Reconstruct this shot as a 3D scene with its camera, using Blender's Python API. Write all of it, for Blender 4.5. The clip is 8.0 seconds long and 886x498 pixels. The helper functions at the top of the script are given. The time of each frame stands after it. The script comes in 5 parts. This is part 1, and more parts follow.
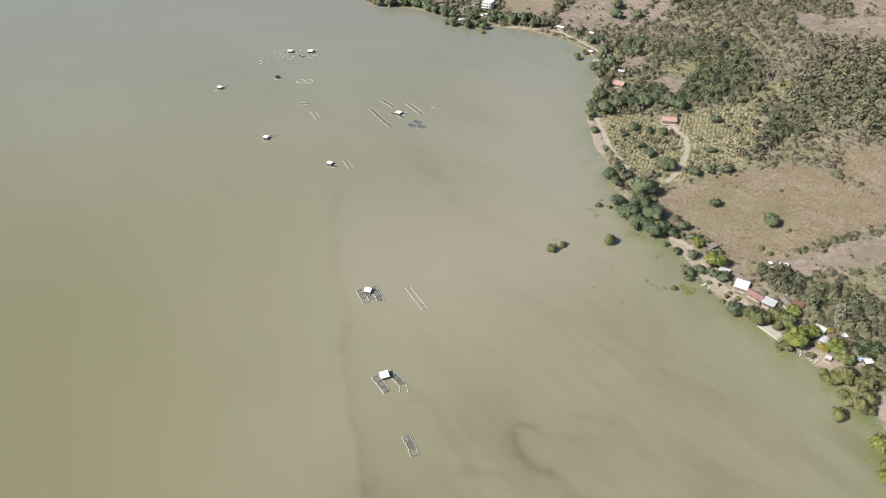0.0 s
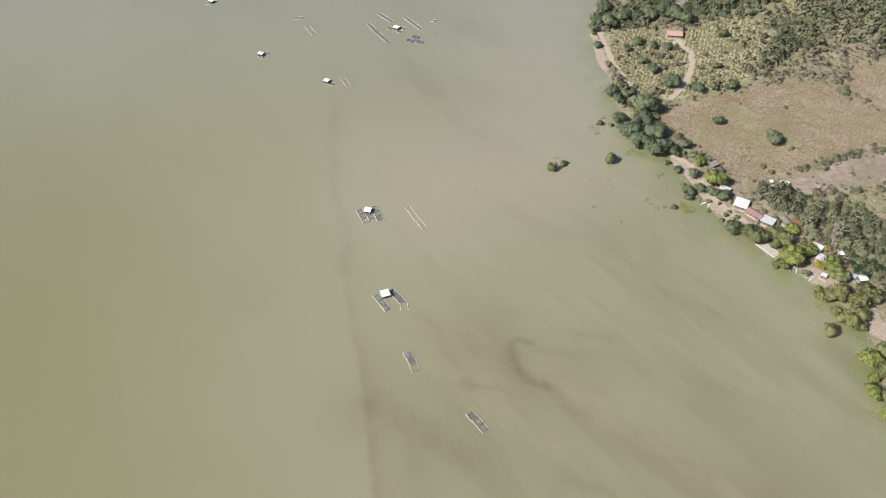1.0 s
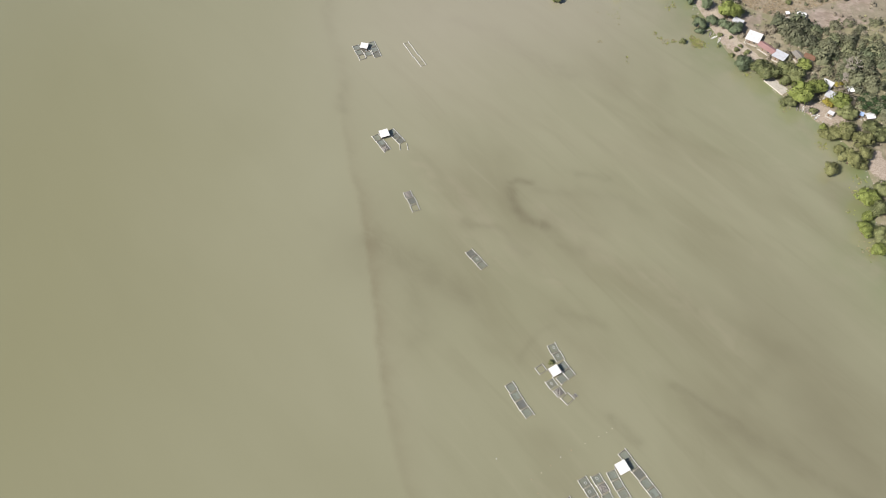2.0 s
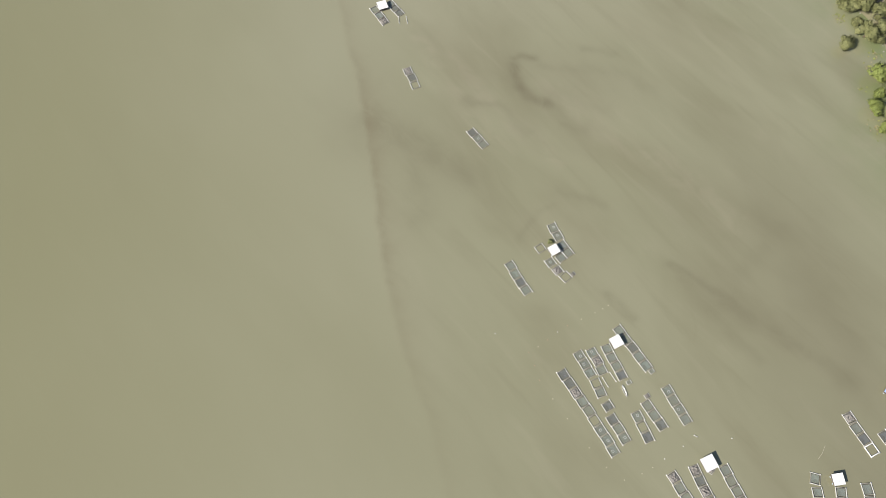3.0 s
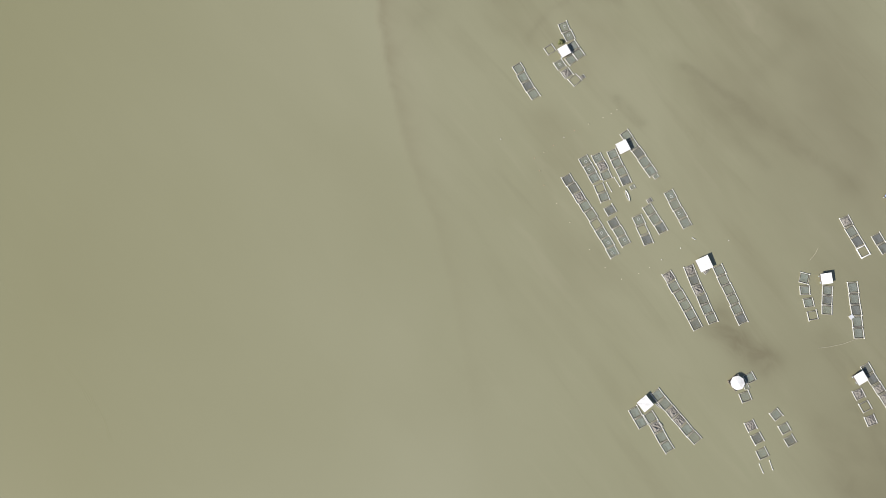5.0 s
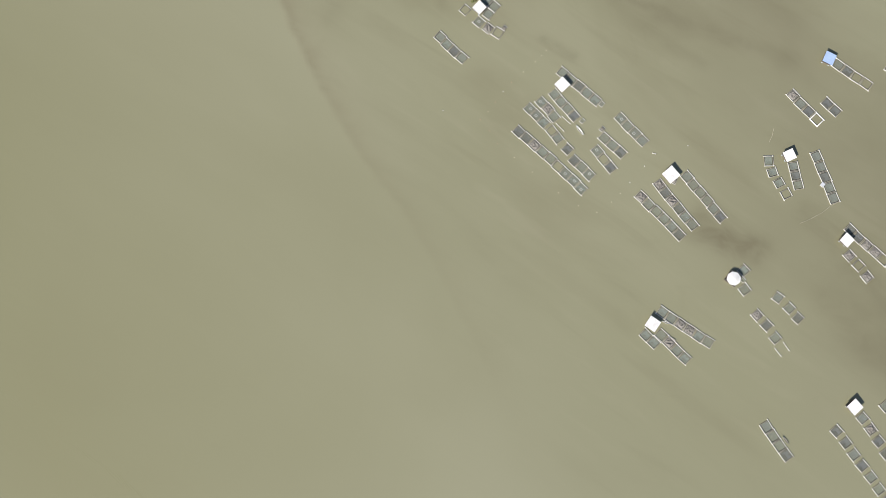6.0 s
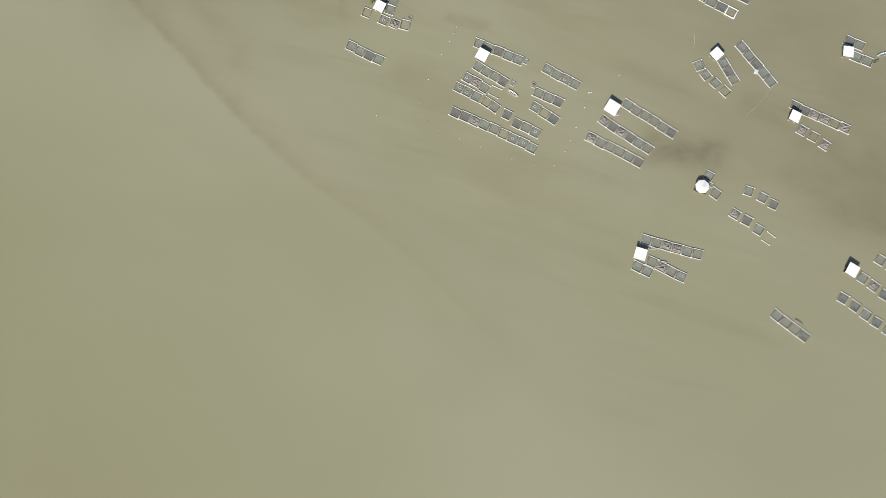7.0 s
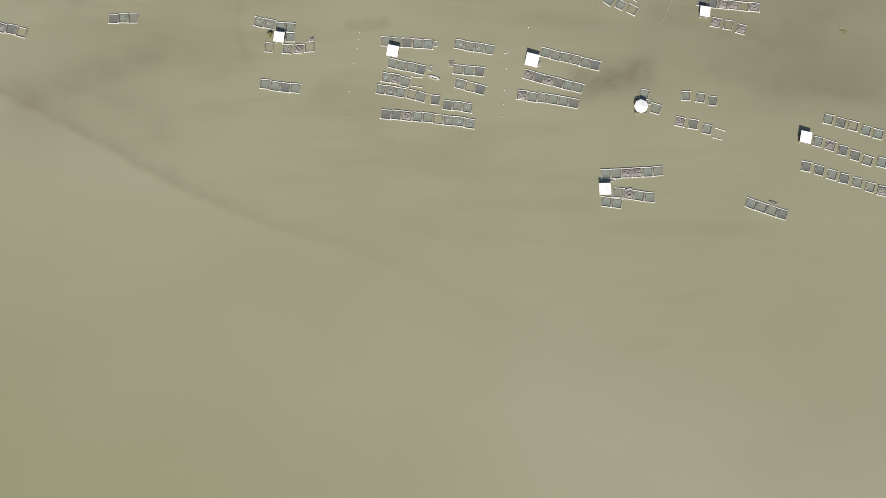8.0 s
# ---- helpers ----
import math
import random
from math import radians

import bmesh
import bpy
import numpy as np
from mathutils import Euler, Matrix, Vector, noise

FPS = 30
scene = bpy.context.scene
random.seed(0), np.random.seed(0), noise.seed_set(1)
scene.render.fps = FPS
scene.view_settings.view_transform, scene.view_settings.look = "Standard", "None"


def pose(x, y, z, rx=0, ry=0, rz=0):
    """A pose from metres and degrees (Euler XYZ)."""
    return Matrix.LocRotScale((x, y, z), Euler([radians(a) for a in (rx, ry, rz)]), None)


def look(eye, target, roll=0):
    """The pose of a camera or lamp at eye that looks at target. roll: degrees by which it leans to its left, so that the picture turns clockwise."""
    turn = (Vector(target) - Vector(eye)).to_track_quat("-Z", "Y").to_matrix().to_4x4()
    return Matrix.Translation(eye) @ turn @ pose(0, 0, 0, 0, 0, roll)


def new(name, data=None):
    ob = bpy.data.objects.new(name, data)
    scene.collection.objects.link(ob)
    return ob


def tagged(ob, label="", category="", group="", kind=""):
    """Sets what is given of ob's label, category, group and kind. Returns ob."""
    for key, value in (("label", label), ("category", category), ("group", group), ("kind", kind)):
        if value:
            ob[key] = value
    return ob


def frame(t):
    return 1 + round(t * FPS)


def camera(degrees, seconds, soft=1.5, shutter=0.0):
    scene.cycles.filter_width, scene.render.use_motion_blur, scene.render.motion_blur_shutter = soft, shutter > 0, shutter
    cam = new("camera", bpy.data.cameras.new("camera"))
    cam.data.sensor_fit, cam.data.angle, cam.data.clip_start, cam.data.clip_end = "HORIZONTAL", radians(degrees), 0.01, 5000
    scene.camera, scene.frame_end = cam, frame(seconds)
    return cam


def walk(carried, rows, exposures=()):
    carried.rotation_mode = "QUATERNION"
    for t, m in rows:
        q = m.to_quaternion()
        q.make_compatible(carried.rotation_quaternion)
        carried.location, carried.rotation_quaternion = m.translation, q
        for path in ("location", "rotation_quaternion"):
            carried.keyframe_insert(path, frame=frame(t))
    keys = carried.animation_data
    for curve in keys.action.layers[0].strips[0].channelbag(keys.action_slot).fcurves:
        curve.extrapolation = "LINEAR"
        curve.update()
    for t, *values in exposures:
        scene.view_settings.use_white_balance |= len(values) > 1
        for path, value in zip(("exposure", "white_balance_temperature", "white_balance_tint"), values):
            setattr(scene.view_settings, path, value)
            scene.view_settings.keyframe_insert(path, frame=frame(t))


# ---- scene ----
cam = camera(64.6, 8.0, soft=0.75)
PATH = [
    (0, (-1.282, -0.235, 259.866), (-1.333, 1.353, 258.65), -0.0),
    (0.5, (-1.366, -0.486, 259.902), (-1.415, 1.054, 258.627), -0.0),
    (1, (-1.259, -0.518, 259.918), (-1.305, 0.921, 258.529), -0.2),
    (1.5, (-0.946, -0.612, 259.968), (-0.989, 0.664, 258.429), -0.4),
    (2, (-0.335, -0.468, 260.021), (-0.377, 0.621, 258.344), -0.7),
    (2.2, (-0.149, -0.37, 260.04), (-0.19, 0.647, 258.319), -0.9),
    (3.3, (0.53, 0.327, 260.198), (0.487, 1.032, 258.326), -1.9),
    (3.5, (0.58, 0.369, 260.214), (0.536, 1.019, 258.323), -2.3),
    (4, (0.636, 0.44, 260.177), (0.592, 0.948, 258.243), -3.3),
    (4.5, (0.671, 0.521, 260.035), (0.627, 0.886, 258.069), -5.2),
    (5, (0.5, 0.624, 259.903), (0.456, 0.874, 257.919), -8.3),
    (5.2, (0.415, 0.659, 259.896), (0.387, 0.879, 257.908), -9.4),
    (6.3, (0.464, 0.787, 259.445), (0.49, 0.97, 257.454), -10.7),
    (6.5, (0.461, 0.624, 259.415), (0.499, 0.801, 257.423), -10.4),
    (7, (0.451, -0.177, 259.376), (0.518, -0.021, 257.383), -9.5),
    (7.5, (0.401, -1.137, 259.366), (0.492, -1.003, 257.373), -8.7),
    (8, (0.319, -2.069, 259.34), (0.428, -1.957, 257.346), -7.4),
]
# seconds, stops, kelvin, tint: the picture is slightly warmer at first
TONE = [(0, 0.28, 6600, 11.2), (2.2, 0.28, 6600, 11), (3.5, 0.27, 6520, 10), (5, 0.26, 6500, 10), (8, 0.25, 6530, 10.3)]
walk(cam, [(t, look(eye, target, roll)) for t, eye, target, roll in PATH], TONE)

# ---- light ----
SUN_FROM = Vector((-0.657, -0.394, 0.643))
world = bpy.data.worlds.new("sky")
scene.world = world
world.use_nodes = True
sky = world.node_tree.nodes.new("ShaderNodeTexSky")
sky.sky_type, sky.sun_disc = "NISHITA", False
sky.dust_density = 1.0
sky.sun_elevation, sky.sun_rotation = radians(40), radians(239)
world.node_tree.links.new(sky.outputs[0], world.node_tree.nodes["Background"].inputs[0])
world.node_tree.nodes["Background"].inputs[1].default_value = 0.072
sun = new("sun", bpy.data.lights.new("sun", "SUN"))
sun.data.energy, sun.data.angle, sun.data.color = 4.75, radians(0.5), (1.0, 0.95, 0.87)
sun.matrix_world = look(SUN_FROM * 500, (0, 0, 0))


# ---- materials ----
class Nodes:
    """Short hand for a node tree of one material."""

    def __init__(self, name):
        self.mat = bpy.data.materials.new(name)
        self.mat.use_nodes = True
        self.tree = self.mat.node_tree
        self.bsdf = self.tree.nodes["Principled BSDF"]
        self.out = self.tree.nodes["Material Output"]

    def link(self, a, b):
        self.tree.links.new(a, b)

    def feed(self, socket, value):
        if isinstance(value, bpy.types.NodeSocket):
            self.link(value, socket)
        elif isinstance(value, tuple) and len(value) == 3 and socket.type == "RGBA":
            socket.default_value = (*value, 1)
        else:
            socket.default_value = value

    def coords(self, scale=(1, 1, 1), turn=0.0, kind="Object"):
        """Coordinates turned by so many degrees, and then scaled."""
        tc = self.tree.nodes.new("ShaderNodeTexCoord")
        at = tc.outputs[kind]
        for key, value in (("Rotation", (0, 0, radians(turn))), ("Scale", scale)):
            mp = self.tree.nodes.new("ShaderNodeMapping")
            mp.inputs[key].default_value = value
            self.link(at, mp.inputs[0])
            at = mp.outputs[0]
        return at

    def noise(self, scale, detail=4.0, rough=0.55, vector=None, distortion=0.0):
        n = self.tree.nodes.new("ShaderNodeTexNoise")
        n.inputs["Scale"].default_value, n.inputs["Detail"].default_value = scale, detail
        n.inputs["Roughness"].default_value, n.inputs["Distortion"].default_value = rough, distortion
        self.link(vector if vector is not None else self.coords(), n.inputs["Vector"])
        return n.outputs["Fac"]

    def ramp(self, fac, lo, hi):
        r = self.tree.nodes.new("ShaderNodeMapRange")
        r.inputs["From Min"].default_value, r.inputs["From Max"].default_value = lo, hi
        r.interpolation_type = "SMOOTHSTEP"
        self.feed(r.inputs["Value"], fac)
        return r.outputs[0]

    def math(self, op, a, b=0.0):
        m = self.tree.nodes.new("ShaderNodeMath")
        m.operation = op
        self.feed(m.inputs[0], a), self.feed(m.inputs[1], b)
        return m.outputs[0]

    def mix(self, fac, a, b, blend="MIX"):
        m = self.tree.nodes.new("ShaderNodeMix")
        m.data_type, m.blend_type = "RGBA", blend
        self.feed(m.inputs[0], fac), self.feed(m.inputs[6], a), self.feed(m.inputs[7], b)
        return m.outputs[2]

    def attribute(self, name):
        a = self.tree.nodes.new("ShaderNodeAttribute")
        a.attribute_name = name
        return a.outputs["Fac"]

    def bend(self):
        """The way in which the foliage faces as a whole, kept on its points."""
        a = self.tree.nodes.new("ShaderNodeAttribute")
        a.attribute_name = "facing"
        turn = self.tree.nodes.new("ShaderNodeVectorTransform")
        turn.vector_type, turn.convert_from, turn.convert_to = "NORMAL", "OBJECT", "WORLD"
        self.link(a.outputs["Vector"], turn.inputs[0])
        self.link(turn.outputs[0], self.bsdf.inputs["Normal"])

    def island(self):
        return self.tree.nodes.new("ShaderNodeNewGeometry").outputs["Random Per Island"]

    def thing_random(self):
        return self.tree.nodes.new("ShaderNodeObjectInfo").outputs["Random"]

    def let_through(self, colour, share):
        """Thin leaves: a share of the light passes to the other side."""
        tr = self.tree.nodes.new("ShaderNodeBsdfTranslucent")
        self.feed(tr.inputs[0], colour)
        mx = self.tree.nodes.new("ShaderNodeMixShader")
        mx.inputs[0].default_value = share
        self.link(self.bsdf.outputs[0], mx.inputs[1]), self.link(tr.outputs[0], mx.inputs[2]), self.link(mx.outputs[0], self.out.inputs[0])

    def bump(self, height, strength, distance):
        b = self.tree.nodes.new("ShaderNodeBump")
        b.inputs["Strength"].default_value, b.inputs["Distance"].default_value = strength, distance
        self.link(height, b.inputs["Height"])
        self.link(b.outputs[0], self.bsdf.inputs["Normal"])

    def finish(self, colour, rough=0.7, metal=0.0, spec=0.3):
        self.feed(self.bsdf.inputs["Base Color"], colour)
        self.feed(self.bsdf.inputs["Roughness"], rough)
        self.bsdf.inputs["Metallic"].default_value = metal
        self.bsdf.inputs["Specular IOR Level"].default_value = spec
        return self.mat


def worn(name, colour, dirt, rough=0.7, scale=1.5, amount=0.6, spec=0.3, metal=0.0):
    """Paint, plastic, wood or plaster with stains at two scales."""
    n = Nodes(name)
    big = n.ramp(n.noise(scale), 0.42, 0.72)
    fine = n.ramp(n.noise(scale * 9, 3), 0.35, 0.75)
    c = n.mix(n.math("MULTIPLY", big, amount), colour, dirt)
    c = n.mix(n.math("MULTIPLY", fine, amount * 0.35), c, dirt)
    shade = n.ramp(n.thing_random(), -0.8, 1.0)
    c = n.mix(n.math("MULTIPLY", shade, 0.2), c, tuple(0.8 * v for v in colour))
    n.bump(n.noise(scale * 12, 3), 0.15, 0.02)
    return n.finish(c, rough, metal, spec)


def leaf(name, dark, light, dry, dry_amount=0.1, crown=True):
    """Foliage: each leaf clump differs, and each plant leans to its own tint."""
    n = Nodes(name)
    c = n.mix(n.island(), dark, light)
    c = n.mix(n.math("MULTIPLY", n.ramp(n.thing_random(), 0.0, 1.0), 0.45), c, tuple(1.25 * v for v in light))
    c = n.mix(n.ramp(n.noise(0.5, 3), 0.62 - dry_amount, 0.8), c, dry)
    n.finish(c, 0.6, 0.0, 0.25)
    if crown:
        n.bend()
    n.let_through(c, 0.25)
    return n.mat


def scrub_leaf(name, dark, light, dry, vary=(1.14, 1.10, 0.88), crown=False, lush=0.0):
    """Foliage of the joined scrub: each plant has its own green, and the dry ones lean to grey and brown."""
    n = Nodes(name)
    c = n.mix(n.ramp(n.island(), -0.9, 1.9), dark, light)
    kind = n.attribute("kind")
    c = n.mix(n.math("MULTIPLY", n.ramp(kind, 0.70, 0.98), 0.7), c, tuple(v * k for v, k in zip(light, vary)))
    c = n.mix(n.math("MULTIPLY", n.ramp(kind, 0.40, 0.08), 0.8), c, tuple(0.95 * v for v in dark))
    other = n.math("FRACT", n.math("MULTIPLY", kind, 9.3))
    brown = n.mix(other, dry, (0.72 * dry[0], 0.68 * dry[1], 0.68 * dry[2]))
    c = n.mix(n.math("MULTIPLY", n.ramp(n.attribute("tint"), 0.08, -0.30), lush), c, (0.98 * dark[0], 1.14 * dark[1], 1.0 * dark[2]))
    c = n.mix(n.ramp(n.attribute("tint"), 0.30, 0.90), c, brown)
    n.finish(c, 0.75, 0.0, 0.12)
    if crown:
        n.bend()
        n.let_through(c, 0.25)
    return n.mat


def water_material():
    n = Nodes("murky_water")
    flow = n.coords((0.42, 1.0, 1.0), 52)
    wide = n.ramp(n.noise(0.007, 4, 0.5, n.coords((0.6, 1.0, 1.0), 55), 0.5), 0.35, 0.68)
    c = n.mix(wide, (0.271, 0.264, 0.166), (0.301, 0.293, 0.193))
    # olive western water, with the lens's darkening at the left put into it
    c = n.mix(n.math("MULTIPLY", n.attribute("olive"), 0.85), c, (0.240, 0.230, 0.123))
    murk = n.attribute("murk")
    band = n.ramp(n.noise(0.026, 3.5, 0.5, flow, 0.5), 0.44, 0.74)
    c = n.mix(n.math("MULTIPLY", n.math("MULTIPLY", band, murk), 0.42), c, (0.185, 0.165, 0.095))
    light = n.ramp(n.noise(0.018, 2.5, 0.45, n.coords((0.45, 1.0, 1.0), 45), 0.6), 0.44, 0.80)
    c = n.mix(n.math("MULTIPLY", n.math("MULTIPLY", light, murk), 0.20), c, (0.378, 0.345, 0.250))
    fine = n.noise(0.13, 4, 0.55, n.coords((0.13, 1.0, 1.0), 50), 0.7)
    c = n.mix(n.math("MULTIPLY", n.math("MULTIPLY", n.ramp(fine, 0.50, 0.78), murk), 0.22), c, (0.190, 0.168, 0.100))
    c = n.mix(n.math("MULTIPLY", n.math("MULTIPLY", n.ramp(fine, 0.46, 0.24), murk), 0.16), c, (0.375, 0.358, 0.254))
    thread = n.math("ABSOLUTE", n.math("SUBTRACT", n.noise(0.035, 3, 0.5, flow, 1.2), 0.5))
    thread = n.math("MULTIPLY", n.ramp(thread, 0.035, 0.0), n.ramp(n.noise(0.02, 3), 0.45, 0.7))
    c = n.mix(n.math("MULTIPLY", n.math("MULTIPLY", thread, murk), 0.06), c, (0.17, 0.145, 0.08))
    patch = n.ramp(n.noise(0.11, 4, 0.55, n.coords((0.6, 1.0, 1.0), 45), 1.1), 0.30, 0.66)
    silt = n.math("MULTIPLY", n.attribute("silt"), n.math("ADD", 0.55, n.math("MULTIPLY", patch, 0.75)))
    c = n.mix(n.math("MINIMUM", silt, 0.85), c, (0.165, 0.145, 0.088))
    cloud = n.ramp(n.noise(0.035, 3, 0.5, n.coords((0.55, 1.0, 1.0), 45), 0.3), 0.25, 0.75)
    haze = n.math("MULTIPLY", n.attribute("haze"), n.math("ADD", 0.55, n.math("MULTIPLY", cloud, 0.6)))
    c = n.mix(n.math("MINIMUM", haze, 0.8), c, (0.175, 0.158, 0.096))
    front = n.math("MULTIPLY", n.attribute("front"), n.math("ADD", 0.6, n.math("MULTIPLY", patch, 0.4)))
    c = n.mix(n.math("MINIMUM", front, 0.8), c, (0.175, 0.135, 0.078))
    c = n.mix(n.math("MULTIPLY", n.attribute("pale"), n.math("MULTIPLY", patch, 0.16)), c, (0.39, 0.35, 0.255))
    c = n.mix(n.math("MULTIPLY", n.attribute("bright"), 0.65), c, (0.375, 0.345, 0.265))
    c = n.mix(n.math("MULTIPLY", n.attribute("algae"), n.ramp(n.noise(0.06, 5), 0.20, 0.65)), c, (0.165, 0.212, 0.082))
    # sky reflection and distance haze painted into the far water's colour
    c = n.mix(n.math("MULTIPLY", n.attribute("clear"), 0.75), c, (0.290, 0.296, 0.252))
    swell = n.noise(0.5, 4, 0.6, n.coords((1.0, 2.2, 1.0), 20), 0.4)
    n.bump(swell, 0.12, 0.08)
    n.finish(c, 0.11, 0.0, 0.9)
    n.bsdf.inputs["IOR"].default_value = 1.55
    return n.mat


def ground_material():
    n = Nodes("land_cover")
    big, mid, fine = n.noise(0.03, 4), n.noise(0.25, 5, 0.6), n.noise(1.4, 5, 0.65)
    soil = n.mix(n.ramp(mid, 0.35, 0.7), (0.238, 0.211, 0.149), (0.348, 0.307, 0.224))
    soil = n.mix(n.math("MULTIPLY", n.ramp(big, 0.42, 0.6), 0.6), soil, (0.238, 0.234, 0.132))
    streak = n.noise(0.55, 5, 0.62, n.coords((1.0, 0.5, 1.0), 35), 0.8)
    dry = n.mix(n.ramp(streak, 0.35, 0.66), (0.247, 0.204, 0.148), (0.364, 0.309, 0.232))
    dry = n.mix(n.math("MULTIPLY", n.ramp(n.noise(0.02, 4), 0.45, 0.66), 0.65), dry, (0.238, 0.234, 0.126))
    bare = n.mix(n.ramp(mid, 0.35, 0.7), (0.280, 0.226, 0.189), (0.404, 0.337, 0.292))
    bare = n.mix(n.math("MULTIPLY", n.ramp(n.noise(0.5, 5, 0.65, n.coords((0.3, 1.0, 1.0), 20)), 0.5, 0.7), 0.5), bare, (0.200, 0.150, 0.114))
    bare = n.mix(n.math("MULTIPLY", n.ramp(n.noise(0.05, 5, 0.6), 0.42, 0.62), 0.75), bare, (0.234, 0.215, 0.150))
    lime = n.mix(n.ramp(mid, 0.35, 0.65), (0.261, 0.246, 0.158), (0.418, 0.380, 0.258))
    sand = n.mix(n.ramp(fine, 0.35, 0.7), (0.32, 0.262, 0.215), (0.52, 0.445, 0.375))
    sand = n.mix(n.math("MULTIPLY", n.ramp(mid, 0.50, 0.70), 0.45), sand, (0.26, 0.225, 0.16))
    road = n.mix(n.ramp(fine, 0.3, 0.7), (0.383, 0.328, 0.258), (0.534, 0.468, 0.391))
    c = soil
    for name, colour in (("dry", dry), ("lime", lime), ("bare", bare), ("sand", sand), ("road", road)):
        rough_edge = {"sand": 2.2, "bare": 1.4}.get(name, 0.9)
        edge = n.math("ADD", n.attribute(name), n.math("MULTIPLY", n.math("SUBTRACT", mid, 0.5), rough_edge))
        c = n.mix(n.ramp(edge, 0.36, 0.64), c, colour)
    c = n.mix(n.math("MULTIPLY", n.ramp(fine, 0.5, 0.8), 0.35), c, (0.139, 0.117, 0.082))
    n.bump(n.math("ADD", mid, n.math("MULTIPLY", fine, 0.5)), 0.6, 0.8)
    return n.finish(c, 0.95, 0.0, 0.1)


def netting(name, colour, dirt, open_part):
    """Fine netting: partly see-through, with weed and silt on it."""
    n = Nodes(name)
    c = n.mix(n.ramp(n.noise(0.9, 4), 0.35, 0.7), colour, dirt)
    own = n.thing_random()
    c = n.mix(n.math("MULTIPLY", own, 0.6), c, (0.78 * colour[0], 0.76 * colour[1], 0.86 * colour[2]))
    other = n.math("FRACT", n.math("MULTIPLY", own, 13.7))
    n.finish(c, 0.85, 0.0, 0.2)
    clear = n.tree.nodes.new("ShaderNodeBsdfTransparent")
    mx = n.tree.nodes.new("ShaderNodeMixShader")
    n.feed(mx.inputs[0], n.math("ADD", n.math("ADD", open_part - 0.2, n.math("MULTIPLY", other, 0.26)), n.math("MULTIPLY", n.noise(1.6, 4), 0.24)))
    n.link(n.bsdf.outputs[0], mx.inputs[1]), n.link(clear.outputs[0], mx.inputs[2]), n.link(mx.outputs[0], n.out.inputs[0])
    return n.mat


WATER, GROUND = water_material(), ground_material()
PIPE = worn("pale_float_plastic", (0.60, 0.595, 0.56), (0.33, 0.32, 0.28), 0.5, 1.2, 0.7)
CAP = worn("white_float", (0.86, 0.85, 0.82), (0.55, 0.52, 0.46), 0.5, 1.5, 0.3)
BEAM = worn("weathered_pole", (0.43, 0.41, 0.36), (0.20, 0.175, 0.14), 0.8, 2.0)
NET = netting("grey_net", (0.30, 0.345, 0.312), (0.225, 0.260, 0.235), 0.52)
NET_DARK = netting("dark_net", (0.20, 0.215, 0.21), (0.155, 0.16, 0.15), 0.36)
DARK_PIPE = worn("dark_blue_pipe", (0.30, 0.34, 0.39), (0.20, 0.21, 0.21), 0.5, 1.2, 0.5)
ROPE = worn("dark_rope", (0.10, 0.10, 0.092), (0.06, 0.06, 0.055), 0.9, 3.0)
PALE_ROPE = worn("pale_rope", (0.52, 0.49, 0.38), (0.35, 0.32, 0.24), 0.9, 3.0)
HEAP = worn("heaped_old_net", (0.30, 0.28, 0.255), (0.07, 0.062, 0.055), 0.9, 1.1, 0.85)
RUSTY_FLOAT = worn("stained_float", (0.50, 0.36, 0.24), (0.30, 0.19, 0.11), 0.7, 2.0, 0.5)
CREAM_FLOAT = worn("yellowed_float", (0.66, 0.62, 0.46), (0.45, 0.40, 0.28), 0.6, 2.0, 0.4)
HUT_BOARD = worn("dark_weathered_boards", (0.105, 0.095, 0.088), (0.06, 0.052, 0.045), 0.85, 1.5)
DECK = worn("grey_planks", (0.27, 0.23, 0.18), (0.13, 0.11, 0.085), 0.85, 1.5)
ROOF_WHITE = worn("white_roof_sheet", (0.84, 0.84, 0.84), (0.56, 0.53, 0.50), 0.45, 0.5, 0.5)
ROOF_LILAC = worn("pale_zinc_sheet", (0.62, 0.64, 0.69), (0.42, 0.40, 0.40), 0.4, 0.6, 0.5)
ROOF_BLUE = worn("pale_blue_sheet", (0.40, 0.53, 0.78), (0.32, 0.42, 0.62), 0.45, 0.6, 0.4)
ROOF_RED = worn("faded_red_sheet", (0.36, 0.22, 0.21), (0.27, 0.15, 0.14), 0.7, 0.6, 0.6)
ROOF_TILE = worn("terracotta_tile", (0.54, 0.36, 0.31), (0.40, 0.24, 0.195), 0.8, 0.7, 0.6)
ROOF_GREY = worn("grey_roof_sheet", (0.27, 0.25, 0.23), (0.16, 0.14, 0.12), 0.7, 0.6, 0.6)
ROOF_RUST = worn("rusty_roof_sheet", (0.26, 0.15, 0.10), (0.14, 0.075, 0.05), 0.8, 0.6, 0.6)
PLASTER = worn("pale_plaster", (0.29, 0.245, 0.195), (0.17, 0.14, 0.11), 0.9, 0.6, 0.5)
WHITE_WALL = worn("white_wall", (0.80, 0.79, 0.77), (0.60, 0.57, 0.53), 0.85, 0.4, 0.4)
CONCRETE = worn("pale_concrete", (0.55, 0.52, 0.47), (0.36, 0.33, 0.28), 0.9, 0.5, 0.6)
DOOR = worn("brown_door", (0.16, 0.09, 0.05), (0.09, 0.05, 0.03), 0.6)
PANE = worn("window_pane", (0.03, 0.035, 0.04), (0.05, 0.05, 0.05), 0.1, 1.0, 0.3, 0.5)
